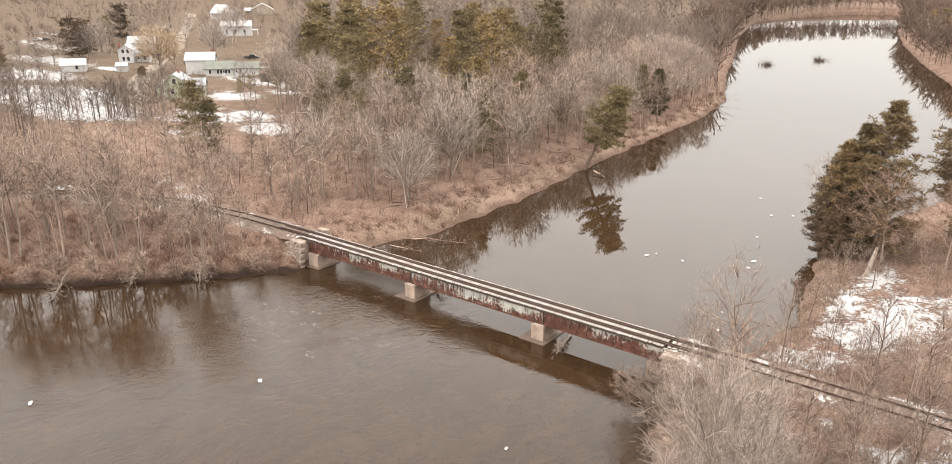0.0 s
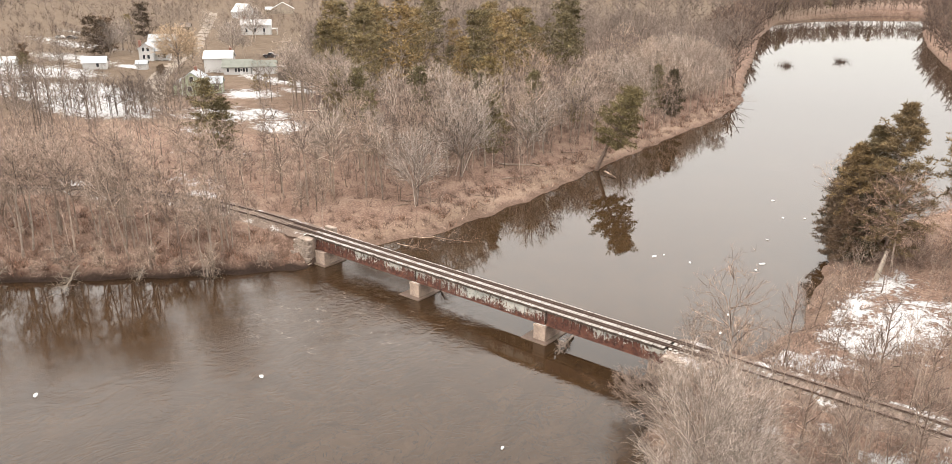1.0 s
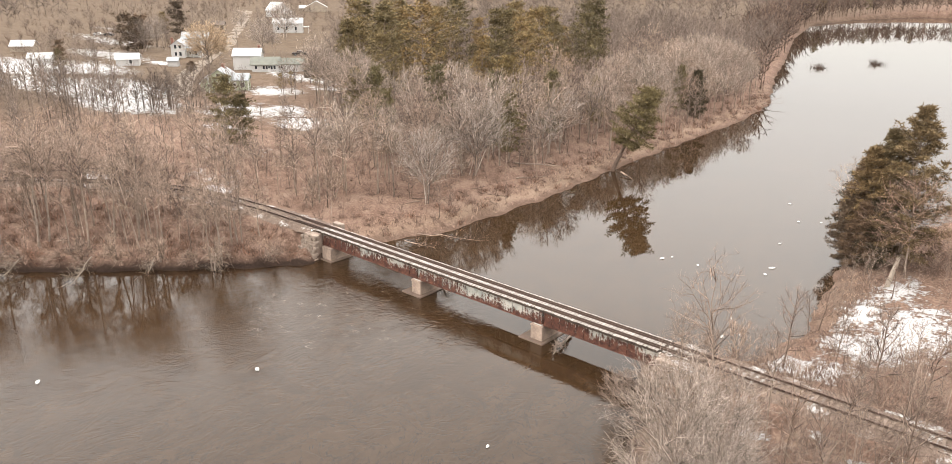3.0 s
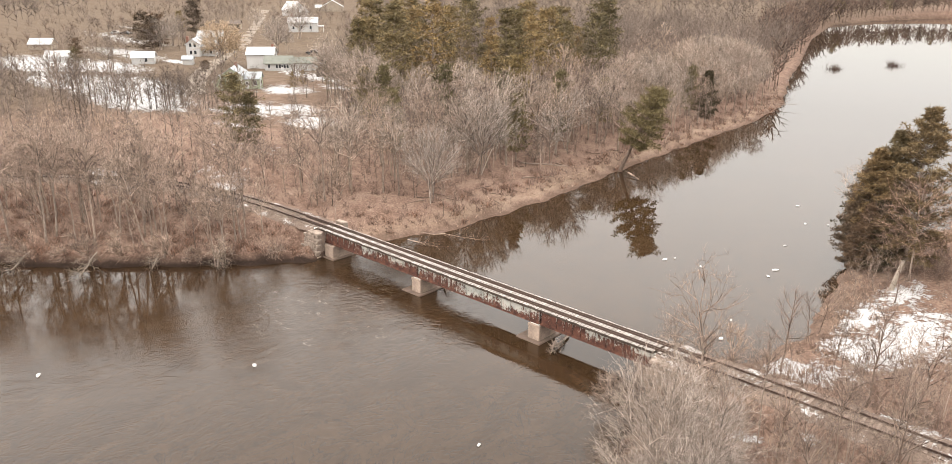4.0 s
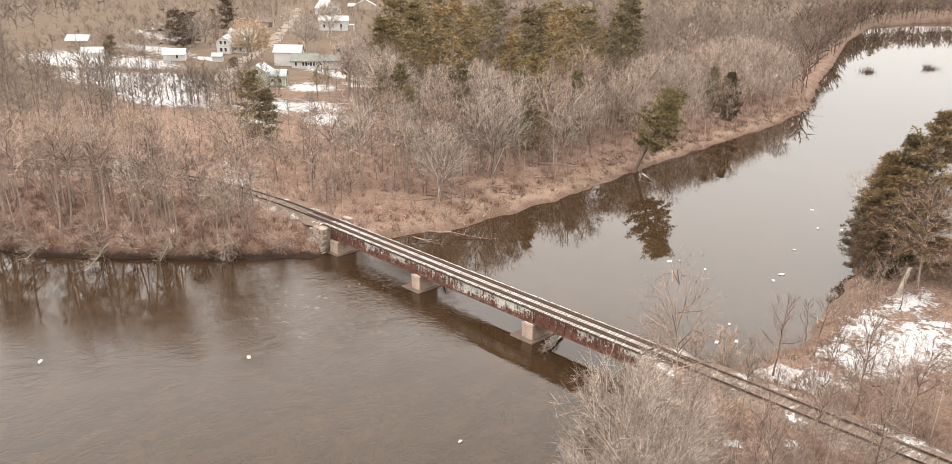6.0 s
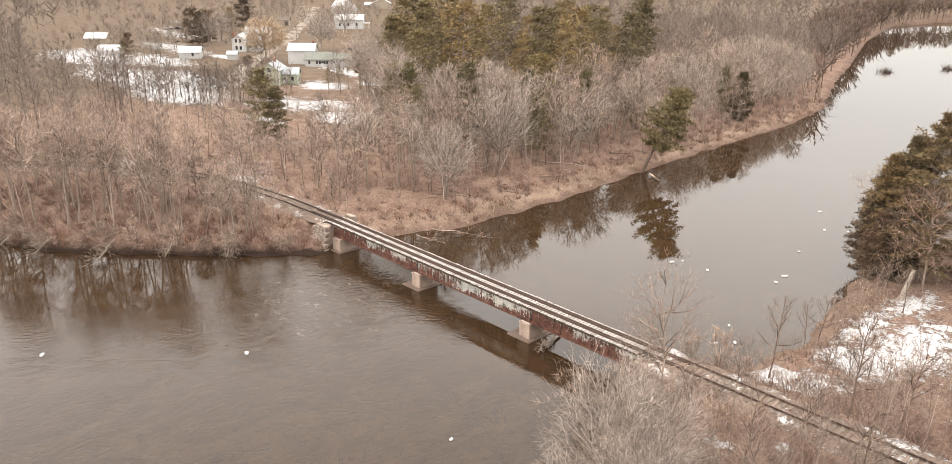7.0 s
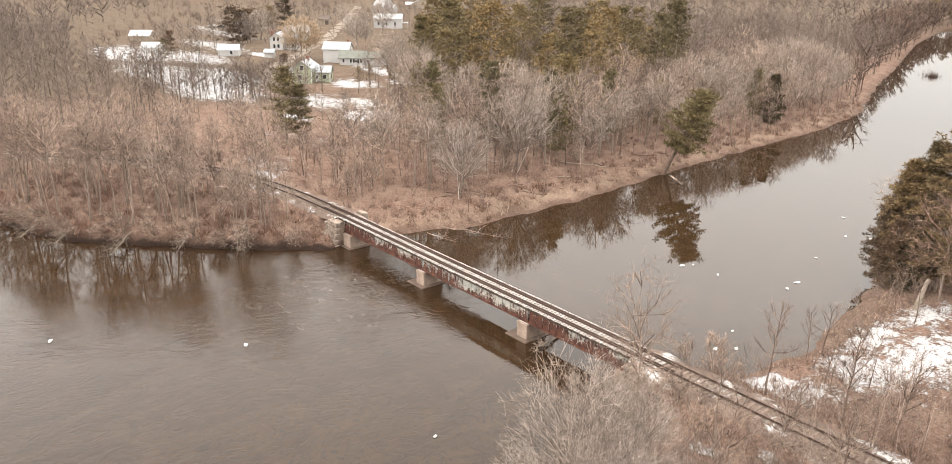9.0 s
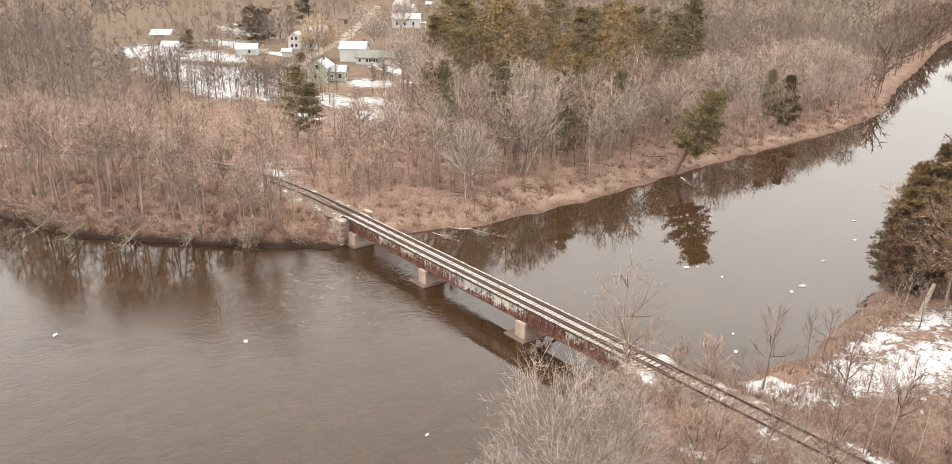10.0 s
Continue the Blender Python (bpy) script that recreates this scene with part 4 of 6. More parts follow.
limb_log("drift_log", "grey drift branches heaped beside the pier", (-34.6, 57.6, 0.1), (-33.4, 55.6, 0.25), 0.1, 34, 15, 0.7, BARK)
limb_log("fallen_log", "long grey log lying in the leaf litter", (-78.5, 104.0, 2.1), (-72.2, 109.5, 1.6), 0.15, 6, 10, 0.8)
limb_log("fallen_log", "long grey log lying in the leaf litter", (-73.0, 98.0, 1.5), (-70.5, 103.5, 1.2), 0.12, 5, 11, 0.8)
limb_log("fallen_log", "long grey log lying in the leaf litter", (-74.5, 148.0, 1.7), (-71.8, 141.5, 1.3), 0.13, 4, 12, 0.8)
for p_, q_, n_, k_ in (((-86.6, 35.2, 1.6), (-83.6, 32.0, 0.5), 46, 60), ((-93.0, 29.8, 1.4), (-90.6, 26.8, 0.5), 40, 61), ((-77.2, 46.0, 1.4), (-74.6, 44.2, 0.6), 34, 62), ((-98.6, 27.0, 1.4), (-96.0, 24.0, 0.4), 34, 63), ((-81.6, 40.4, 1.3), (-79.6, 38.6, 0.5), 24, 64)):
    limb_log("overhanging_limb", "pale tangled dead limb hanging from the bank over water", p_, q_, 0.075, n_, k_, 1.7, SNAGW, "branch")
litter = random.Random(77)
for k_ in range(34):                    # broken branches lying in the leaves along the open bank
    y_ = litter.uniform(74, 150)
    x_ = float(np.interp(y_, SHORE[10:19, 1], SHORE[10:19, 0])) - litter.uniform(2.5, 13)
    a_, l_ = litter.uniform(0, 6.28), litter.uniform(1.2, 4.2)
    e_ = (x_ + math.cos(a_) * l_, y_ + math.sin(a_) * l_)
    z0, z1 = (float(height(np.array([u]), np.array([v]))[0]) + 0.06 for u, v in ((x_, y_), e_))
    limb_log("fallen_branch", "dark broken branch lying in the leaf litter", (x_, y_, z0), (*e_, z1), litter.uniform(0.05, 0.11), litter.randrange(2, 6), 300 + k_, 0.7, DARKBARK, "branch")
limb_log("leaning_snag", "bare dead snag leaning out from the point over the river", (-74.5, 200.0, 1.0), (-70.5, 202.0, 3.0), 0.05, 9, 13, 1.2)
limb_log("leaning_snag", "bare dead snag leaning out from the point over the river", (-74.8, 203.0, 0.8), (-70.6, 205.0, 1.2), 0.05, 9, 14, 1.1)
for i, (x, y) in enumerate(((-94.1, 297.1), (-82.5, 324.6))):
    isle = thing("brush_islet", "dark clump of flooded brush and roots in the river", "brush", Matrix.Translation((x, y, 0)), "flooded brush clumps")
    gg = np.random.default_rng(40 + i)
    o = gg.normal(0, 1, (130, 3)) * np.array([1.1, 0.8, 0.0])
    e = o + gg.normal(0, 1, (130, 3)) * np.array([0.9, 0.7, 0.2]) + np.array([0, 0, 1.0]) * gg.uniform(0.3, 2.4, (130, 1))
    v, f = spikes(o - np.array([0, 0, 0.1]), e, np.full(130, 0.06))
    child("crown", mesh_np("islet_branches", v, f, ROOTS), isle)

# ---- village ----
W_WHITE = plain("white_clapboard", (0.44, 0.43, 0.42), 0.7, vary=0.08, scale=0.5, fine=5.0)
W_GREEN = plain("sage_green_clapboard", (0.33, 0.36, 0.26), 0.75, vary=0.08, scale=0.5, fine=5.0)
W_TAN = plain("tan_boards", (0.30, 0.25, 0.20), 0.85, vary=0.2, scale=0.5, fine=5.0)
W_DARK = plain("dark_boards", (0.10, 0.08, 0.065), 0.9, vary=0.3, scale=0.5, fine=5.0)
R_WHITE = plain("white_metal_roof", (0.38, 0.38, 0.38), 0.45, vary=0.07, scale=0.4, fine=4.0)
R_GREY = plain("pale_grey_metal_roof", (0.30, 0.32, 0.335), 0.5, vary=0.12, scale=0.4, fine=4.0)
R_GREEN = plain("grey_green_shingles", (0.15, 0.155, 0.135), 0.85, vary=0.18, scale=0.6, fine=6.0)
R_BROWN = plain("brown_shingles", (0.12, 0.095, 0.08), 0.9, vary=0.2, scale=0.6, fine=6.0)
TRIM = plain("white_trim", (0.58, 0.57, 0.56), 0.6, vary=0.05)
GLASS = plain("dark_window_glass", (0.03, 0.033, 0.038), 0.08, vary=0.1, spec=0.5, bump=0)
BRICK = plain("chimney_brick", (0.20, 0.10, 0.075), 0.9, vary=0.3, fine=9.0)


def gable(parent, x0, x1, y0, y1, z0, eave, ridge, along, wall, roof, over=0.35):
    """A gabled block: closed walls and two roof slabs. along: 'x' or 'y', the way that the ridge runs."""
    lo, hi = (y0, y1) if along == "x" else (x0, x1)
    a, b = (x0, x1) if along == "x" else (y0, y1)
    mid = (lo + hi) / 2
    body = part("wall", prism([(lo, z0), (hi, z0), (hi, eave), (mid, ridge), (lo, eave)], along, a, b), wall, parent)
    slope = (ridge - eave) / (mid - lo)
    th = 0.16
    for side in (-1, 1):
        e = lo - over if side < 0 else hi + over
        ze = eave - slope * over + 0.004
        part("roof", prism([(mid, ridge + 0.004), (e, ze), (e, ze + th), (mid, ridge + th)], along, a - over, b + over), roof, parent)
    return body


def window_at(parent, face, u, z, at, w=0.8, h=1.3):
    """A window with frame and pane. face: 'front' (local -y), 'right' (+x) or 'left' (-x); at: the wall's place."""
    d = 0.05
    if face == "front":
        fr = boxes((u - w / 2 - 0.1, u + w / 2 + 0.1, at - d, at + 0.02, z - 0.1, z + h + 0.1))
        pn = boxes((u - w / 2, u + w / 2, at - d - 0.012, at, z, z + h))
    elif face == "right":
        fr = boxes((at - 0.02, at + d, u - w / 2 - 0.1, u + w / 2 + 0.1, z - 0.1, z + h + 0.1))
        pn = boxes((at, at + d + 0.012, u - w / 2, u + w / 2, z, z + h))
    else:
        fr = boxes((at - d, at + 0.02, u - w / 2 - 0.1, u + w / 2 + 0.1, z - 0.1, z + h + 0.1))
        pn = boxes((at - d - 0.012, at, u - w / 2, u + w / 2, z, z + h))
    win = part("window", fr, TRIM, parent)
    part("pane", pn, GLASS, win)


def door_at(parent, u, at, w=0.95, h=2.05, face="front"):
    d = part("door", boxes((u - w / 2, u + w / 2, at - 0.05, at, 0.15, 0.15 + h)), TRIM, parent)
    part("pane", boxes((u - 0.25, u + 0.25, at - 0.062, at - 0.04, 1.25, 1.9)), GLASS, d)


def chimney(parent, x, y, z0, z1, s=0.35):
    part("chimney", boxes((x - s, x + s, y - s, y + s, z0, z1), (x - s - 0.06, x + s + 0.06, y - s - 0.06, y + s + 0.06, z1 - 0.2, z1 - 0.05)), BRICK, parent)


def site(x, y, turn):
    return Matrix.Translation((x, y, float(height(np.array([x]), np.array([y]))[0]) - 0.15)) @ pose(0, 0, 0, 0, 0, turn)


# Green house with a grey metal roof, a side wing with a porch and a lean-to.
h = thing("green_house", "sage green clapboard house with a pale grey metal roof", "house", site(-186.1, 111.5, 50))
gable(h, -2.6, 2.6, -4.2, 4.8, 0, 4.1, 5.9, "y", W_GREEN, R_GREY)
gable(h, 2.6, 7.0, -1.2, 3.4, 0, 2.8, 4.2, "x", W_GREEN, R_GREY)
gable(h, -5.0, -2.6, -2.5, 3.5, 0, 2.3, 3.6, "y", W_GREEN, R_GREY)
part("corner_board", boxes((-2.68, -2.5, -4.28, -4.1, 0, 4.1)), TRIM, h)
part("corner_board", boxes((2.5, 2.68, -4.28, -4.1, 0, 4.1)), TRIM, h)
part("corner_board", boxes((6.9, 7.08, -1.28, -1.1, 0, 2.8)), TRIM, h)
for u, z in ((0.0, 3.6), (-0.6, 1.1)):
    window_at(h, "front", u, z, -4.2, 0.9, 1.25)
window_at(h, "front", 5.6, 1.0, -1.2, 0.9, 1.1)
door_at(h, 3.5, -1.2)
window_at(h, "right", 0.6, 1.0, 7.0, 1.0, 1.1)
window_at(h, "left", 0.5, 0.9, -5.0, 0.8, 1.0)
chimney(h, 0.4, 2.0, 5.3, 6.8)

# White two-storey house, its low wing and a garage joined to it.
h = thing("white_house", "white two-storey clapboard house with a white metal roof", "house", site(-218.1, 140.1, 48))
gable(h, -4.2, 4.2, -3.6, 3.6, 0, 4.6, 6.5, "x", W_WHITE, R_WHITE)
for u in (1.5, 2.4):
    window_at(h, "front", u, 3.4, -3.6, 0.6, 0.8)
window_at(h, "right", 0.0, 3.2, 4.2)
window_at(h, "left", 0.0, 1.2, -4.2)
chimney(h, 3.4, 0.8, 5.4, 7.4)
h = thing("low_house_wing", "low white house wing with a grey-green shingle roof", "house", site(-210.2, 141.3, 48))
gable(h, -4.1, 4.1, -2.6, 2.8, 0, 2.6, 4.4, "x", W_WHITE, R_GREEN, 0.5)
for u in (-2.8, -0.4, 0.5, 2.0, 2.9):
    window_at(h, "front", u, 1.0, -2.6, 0.65, 1.1)
door_at(h, 1.25, -2.6)
h = thing("garage", "plain white garage with a pale green roof", "garage", site(-205.0, 147.7, 48))
gable(h, -3.9, 3.4, -2.8, 2.8, 0, 2.5, 4.0, "x", W_WHITE, R_GREEN, 0.3)
door_at(h, -3.2, -2.8)
part("carport_roof", boxes((3.75, 6.4, -2.0, 2.0, 2.2, 2.32)), R_WHITE, h)
for px, py in ((6.2, -1.8), (6.2, 1.8)):
    part("post", boxes((px - 0.07, px + 0.07, py - 0.07, py + 0.07, 0, 2.2)), TRIM, h)

# White gabled house by the road, with a grey roof and a porch.
h = thing("gabled_house", "white gabled house with a pale grey roof and porch", "house", site(-261.3, 139.7, 52))
gable(h, -2.3, 2.3, -4.0, 4.5, 0, 4.4, 6.1, "y", W_WHITE, R_GREY)
gable(h, 2.3, 7.2, -1.5, 4.0, 0, 3.3, 5.2, "x", W_WHITE, R_GREY)
for u in (-0.75, 0.75):
    window_at(h, "front", u, 3.4, -4.0, 0.8, 1.3)
    window_at(h, "front", u, 0.9, -4.0, 0.8, 1.3)
part("porch_roof", boxes((2.3, 7.4, -3.3, -1.52, 2.5, 2.65)), R_GREY, h)
for u in (2.6, 4.8, 7.2):
    part("porch_post", boxes((u - 0.08, u + 0.08, -3.2, -3.04, 0, 2.5)), TRIM, h)
door_at(h, 3.6, -1.5)
window_at(h, "front", 5.6, 0.9, -1.5)
chimney(h, -2.6, 1.5, 0, 6.6, 0.4)
h = thing("barn", "pale blue-grey barn with a long grey roof", "barn", site(-294.0, 164.0, 50))
gable(h, -5.0, 5.0, -3.2, 3.2, 0, 3.4, 5.6, "x", W_WHITE, R_GREY)
h = thing("white_outbuilding", "low white outbuilding with snow on its roof", "shed", site(-256.0, 119.0, 58))
gable(h, -4.0, 3.0, -2.8, 2.8, 0, 2.3, 3.9, "x", W_WHITE, R_WHITE)
window_at(h, "front", 0.5, 0.9, -2.8)
h = thing("farmhouse", "white two-storey farmhouse with a white metal roof", "house", site(-317.0, 224.4, 51))
gable(h, -6.8, 6.8, -3.8, 3.8, 0, 4.6, 6.7, "x", W_WHITE, R_WHITE)
for u in (-4.4, -0.5, 3.6):
    window_at(h, "front", u, 1.5, -3.8, 0.9, 1.6)
part("porch_roof", boxes((6.85, 9.6, -3.0, 3.0, 2.6, 2.78)), R_WHITE, h)
for u in (-2.8, 2.8):
    part("porch_post", boxes((9.3, 9.46, u - 0.08, u + 0.08, 0, 2.6)), TRIM, h)
chimney(h, -5.2, 0.5, 6.4, 8.2)
h = thing("far_house", "far white gabled house with a steep white roof", "house", site(-420.0, 288.0, 20))
gable(h, -4.0, 4.0, -6.0, 6.0, 0, 4.0, 8.5, "x", W_WHITE, R_WHITE)
gable(h, 4.0, 9.0, -3.0, 3.0, 0, 2.8, 5.0, "x", W_WHITE, R_WHITE)
window_at(h, "front", 0, 2.0, -6.0)
h = thing("far_house", "far grey house with a broad white roof", "house", site(-428.0, 324.0, 52))
gable(h, -7.0, 7.0, -4.0, 4.0, 0, 3.0, 6.8, "y", W_TAN, R_WHITE)
gable(h, -11.0, -7.0, -3.0, 3.0, 0, 2.5, 4.0, "x", W_TAN, R_WHITE)
h = thing("tan_shed", "small tan wooden shed beside the road", "shed", site(-362.0, 214.0, 52))
gable(h, -3.0, 3.0, -2.4, 2.4, 0, 3.2, 4.8, "x", W_TAN, R_BROWN)
part("door", boxes((0.6, 2.4, -2.46, -2.4, 0.1, 2.6)), W_DARK, h)
h = thing("dark_shed", "small dark weathered shed at the wood's edge", "shed", site(-187.5, 143.0, 30))
gable(h, -2.4, 2.4, -2.2, 2.2, 0, 2.2, 3.9, "y", W_DARK, R_BROWN)
h = thing("small_shed", "small white garden shed", "shed", site(-243.0, 127.5, 50))
gable(h, -1.6, 1.6, -1.4, 1.4, 0, 2.0, 2.9, "x", W_WHITE, R_GREY)

h = thing("white_outbuilding", "low white shed with a snowy roof beside the field", "shed", site(-281.5, 100.5, 55))
gable(h, -3.6, 3.6, -2.6, 2.6, 0, 2.2, 3.7, "x", W_WHITE, R_WHITE)
h = thing("small_barn", "small grey barn with a snowy roof among far trees", "shed", site(-318.0, 108.0, 50))
gable(h, -4.0, 4.0, -3.0, 3.0, 0, 2.4, 4.2, "x", W_TAN, R_WHITE)

# Gravel road between the houses.
ROAD = np.array([(-184, 98), (-190, 102), (-211, 114), (-234, 130), (-284, 172), (-356, 221), (-470, 300)])


def ribbon(line, half, z, step=4.0):
    seg = np.hypot(*np.diff(line, axis=0).T)
    run = np.concatenate([[0], np.cumsum(seg)])
    s = np.arange(0, run[-1], step)
    x, y = np.interp(s, run, line[:, 0]), np.interp(s, run, line[:, 1])
    tx, ty = np.gradient(x), np.gradient(y)
    n = np.hypot(tx, ty)
    rows = []
    for k in (-1, -0.5, 0, 0.5, 1):
        w_ = half * k * (1 + 0.15 * wob(x, y, 21, 2))
        px, py = x - ty / n * w_, y + tx / n * w_
        rows.append(np.stack([px, py, height(px, py) + z], 1))
    v = np.stack(rows, 1).reshape(-1, 3)
    f = [(i * 5 + j, (i + 1) * 5 + j, (i + 1) * 5 + j + 1, i * 5 + j + 1) for i in range(len(s) - 1) for j in range(4)]
    return v, f


GRAVEL = plain("pale_gravel_road", (0.19, 0.155, 0.125), 0.95, vary=0.2, scale=0.3, fine=6.0, bump=0.4)
v, f = ribbon(ROAD, 2.6, 0.06)
tagged(new("road", mesh("road", v, f, GRAVEL, True)), "pale gravel village road", "road", kind="structure")

# A dark pickup truck on the grass and two cars beside the far yards.
TYRE = plain("black_tyre", (0.02, 0.02, 0.02), 0.9)


def vehicle(name, label, category, where, paint, outline, glass, bed):
    tr = thing(name, label, category, where)
    part("body", prism(outline, "y", -0.95, 0.95), paint, tr)
    part("side_window", prism(glass, "y", -0.965, -0.94), GLASS, tr)
    if bed:
        part("bed", boxes((-2.6, -1.0, -0.8, 0.8, 1.06, 1.13)), TYRE, tr)
    for px in (-1.5, 1.55):
        for py in (-0.88, 0.88):
            bm = bmesh.new()
            bmesh.ops.create_cone(bm, cap_ends=True, segments=14, radius1=0.38, radius2=0.38, depth=0.26, matrix=Matrix.Translation((px, py, 0.38)) @ Matrix.Rotation(radians(90), 4, "X"))
            wheel = part("wheel", bm, TYRE, tr)
            bm = bmesh.new()
            bmesh.ops.create_cone(bm, cap_ends=True, segments=10, radius1=0.22, radius2=0.2, depth=0.30, matrix=Matrix.Translation((px, py, 0.38)) @ Matrix.Rotation(radians(90), 4, "X"))
            part("rim", bm, R_GREY, wheel)


PAINT = plain("dark_truck_paint", (0.022, 0.018, 0.02), 0.3, 0.2, vary=0.1, spec=0.5, bump=0)
TRUCK = [(-2.7, 0.5), (2.7, 0.5), (2.75, 0.95), (1.4, 1.12), (0.7, 1.82), (-0.75, 1.82), (-0.9, 1.12), (-2.75, 1.1)]
SALOON = [(-2.2, 0.42), (2.2, 0.42), (2.25, 0.78), (1.2, 0.95), (0.55, 1.45), (-0.9, 1.45), (-1.6, 0.98), (-2.25, 0.9)]
PANES = [(1.0, 0.98), (0.5, 1.38), (-0.85, 1.38), (-1.3, 0.98)]
vehicle("pickup_truck", "dark pickup truck parked on the yard", "truck", site(-239.5, 175.0, 42), PAINT, TRUCK, [(1.2, 1.15), (0.65, 1.72), (-0.65, 1.72), (-0.75, 1.15)], True)
vehicle("parked_car", "white car parked at the field's edge", "car", site(-367.0, 156.0, 35), W_WHITE, SALOON, PANES, False)
vehicle("parked_car", "dark car parked beside a white one", "car", site(-364.0, 159.5, 30), PAINT, SALOON, PANES, False)

# Utility poles.
for x, y in ((-246.0, 143.0), (-300.0, 178.0), (-420.0, 190.0), (-196.0, 112.0)):
    po = thing("utility_pole", "weathered grey wooden utility pole with a crossarm", "pole", site(x, y, 50), "utility poles")
    v, f = tubes([(0, 0, -0.3)], [(0, 0, 9.0)], [0.16], [0.11], 8)
    child("shaft", mesh_np("pole_shaft", v, f, BARK), po)
    part("crossarm", boxes((-1.1, 1.1, -0.06, 0.06, 8.3, 8.42)), BARK, po)

# ---- single trees and shrubs ----
DOME = [tree_kind("dome_tree", round_tree(50 + i, (6.1, 4.2)[i], (14.5, 12.0)[i], 24, (460, 170)[i], 7, hub=(0.1, 0.2)[i], low=(0.14, 0.16)[i], leader=(0.32, 0.4)[i], twig_r=0.017, thick=0.62, spread=0.32, stems=(6, 2)[i], floor=-0.6), BARK, DOMETWIG) for i in range(2)]
TALL = [tree_kind("tall_tree", round_tree(60 + i, (4.2, 3.5, 4.6)[i], 16, 13, 130, 7, hub=(0.36, 0.45, 0.3)[i], low=(0.34, 0.42, 0.28)[i], thick=0.72, leader=0.6, twig_r=0.017, spread=0.55, stems=(1, 2, 1)[i]), BARK, TWIG) for i in range(3)]
CLUMP = [tree_kind("shore_clump", round_tree(70 + i, (2.9, 2.6)[i], 9.6, 26, 460, 9, hub=0.1, low=0.1, leader=0.55, twig_r=0.0064, twig_l=0.6, thick=0.42, spread=0.6, stems=5, flare=2.4), BARK, CLUMPTWIG) for i in range(2)]
SPARSE = [tree_kind("sparse_tree", round_tree(75 + i, (3.0, 2.5)[i], 16, 24, 210, 7, hub=0.36, low=0.34, leader=0.85, twig_r=0.0078, twig_l=0.6, thick=0.42, spread=0.5), BARK, DARKTWIG) for i in range(2)]
SMALL = [tree_kind("small_tree", bare_tree(80 + i, 8, 2.8, 13, 8, 5, base=0.25, twig_l=0.8, twig_r=0.008, branch=1.6, thick=0.75, rise=0.75), DARKBARK, DARKTWIG) for i in range(3)]
DROOP = tree_kind("drooping_brush", bare_tree(73, 6.2, 2.0, 7, 7, 8, base=0.15, twig_l=0.7, twig_r=0.0075, branch=1.4, thick=0.5, rise=0.6, stems=6), DARKBARK, DARKTWIG)
REDDOME = tree_kind("red_brown_tree", round_tree(52, 4.8, 13.5, 30, 360, 8, hub=0.12, low=0.06, leader=0.8, twig_r=0.012, twig_l=0.8, thick=0.7, spread=0.45), BARK, BRUSH)
SHRUB = [tree_kind("shrub", bare_tree(90 + i, 5.5, 2.4, 5, 4, 7, base=0.12, twig_l=1.1, twig_r=0.026, thick=0.7, rise=0.95, stems=4), BARK, TWIG) for i in range(3)]
GOLD = tree_kind("willow", round_tree(99, 7.2, 13.5, 24, 560, 9, hub=0.2, low=0.1, leader=0.35, twig_r=0.03, twig_l=1.1, thick=1.2, spread=0.8), BARK, WILLOW)
SCRUB_PINE = tree_kind("scrub_pine", conifer(48, 13, 3.1, 12, 6, 4, 16, base=0.16, tuft=0.55, wide=0.15, shape=0.45, puff=0.6), BARK, PINE)
PINES = [tree_kind("pine", conifer(20 + i, 20, (4.4, 5.0, 4.0, 5.4)[i], 11, 6, 3, 15, base=0.3, tuft=0.6, wide=0.23, shape=0.5, puff=0.75), BARK, PINE) for i in range(4)]
LEANING = tree_kind("leaning_cedar", conifer(47, 14.0, 4.0, 14, 6, 5, 26, base=0.34, tuft=0.45, wide=0.16, shape=0.4, thick=2.0, puff=0.55, ragged=0.2), DARKBARK, OLIVE)
BIGPINE = [tree_kind("big_pine", conifer(30 + i, 20, (6.0, 5.2)[i], 18, 7, 5, 36, base=(0.08, 0.3)[i], tuft=0.45, wide=0.13, shape=0.75, puff=0.5, ragged=0.16), BARK, PINE_DARK) for i in range(2)]
CEDARS = [tree_kind("cedar", conifer(40 + i, 11, 3.4, 16, 8, 4, 24, base=0.03, tuft=0.36, wide=0.13, shape=0.62, puff=0.42, ragged=0.12), BARK, (CEDAR, BROWN_CEDAR)[i]) for i in range(2)]
YARD_CEDAR = tree_kind("yard_cedar", conifer(44, 9.5, 3.9, 10, 6, 4, 12, base=0.05, tuft=0.55, wide=0.24, shape=0.4), BARK, BROWN_CEDAR)
OLIVES = [tree_kind("olive_cedar", conifer(45 + i, 12, 2.7, 12, 6, 4, 12, base=0.14, tuft=0.5, wide=0.16, shape=0.5, puff=0.45), BARK, OLIVE) for i in range(2)]

BARE = "leafless grey-brown tree with fine pale twigs"
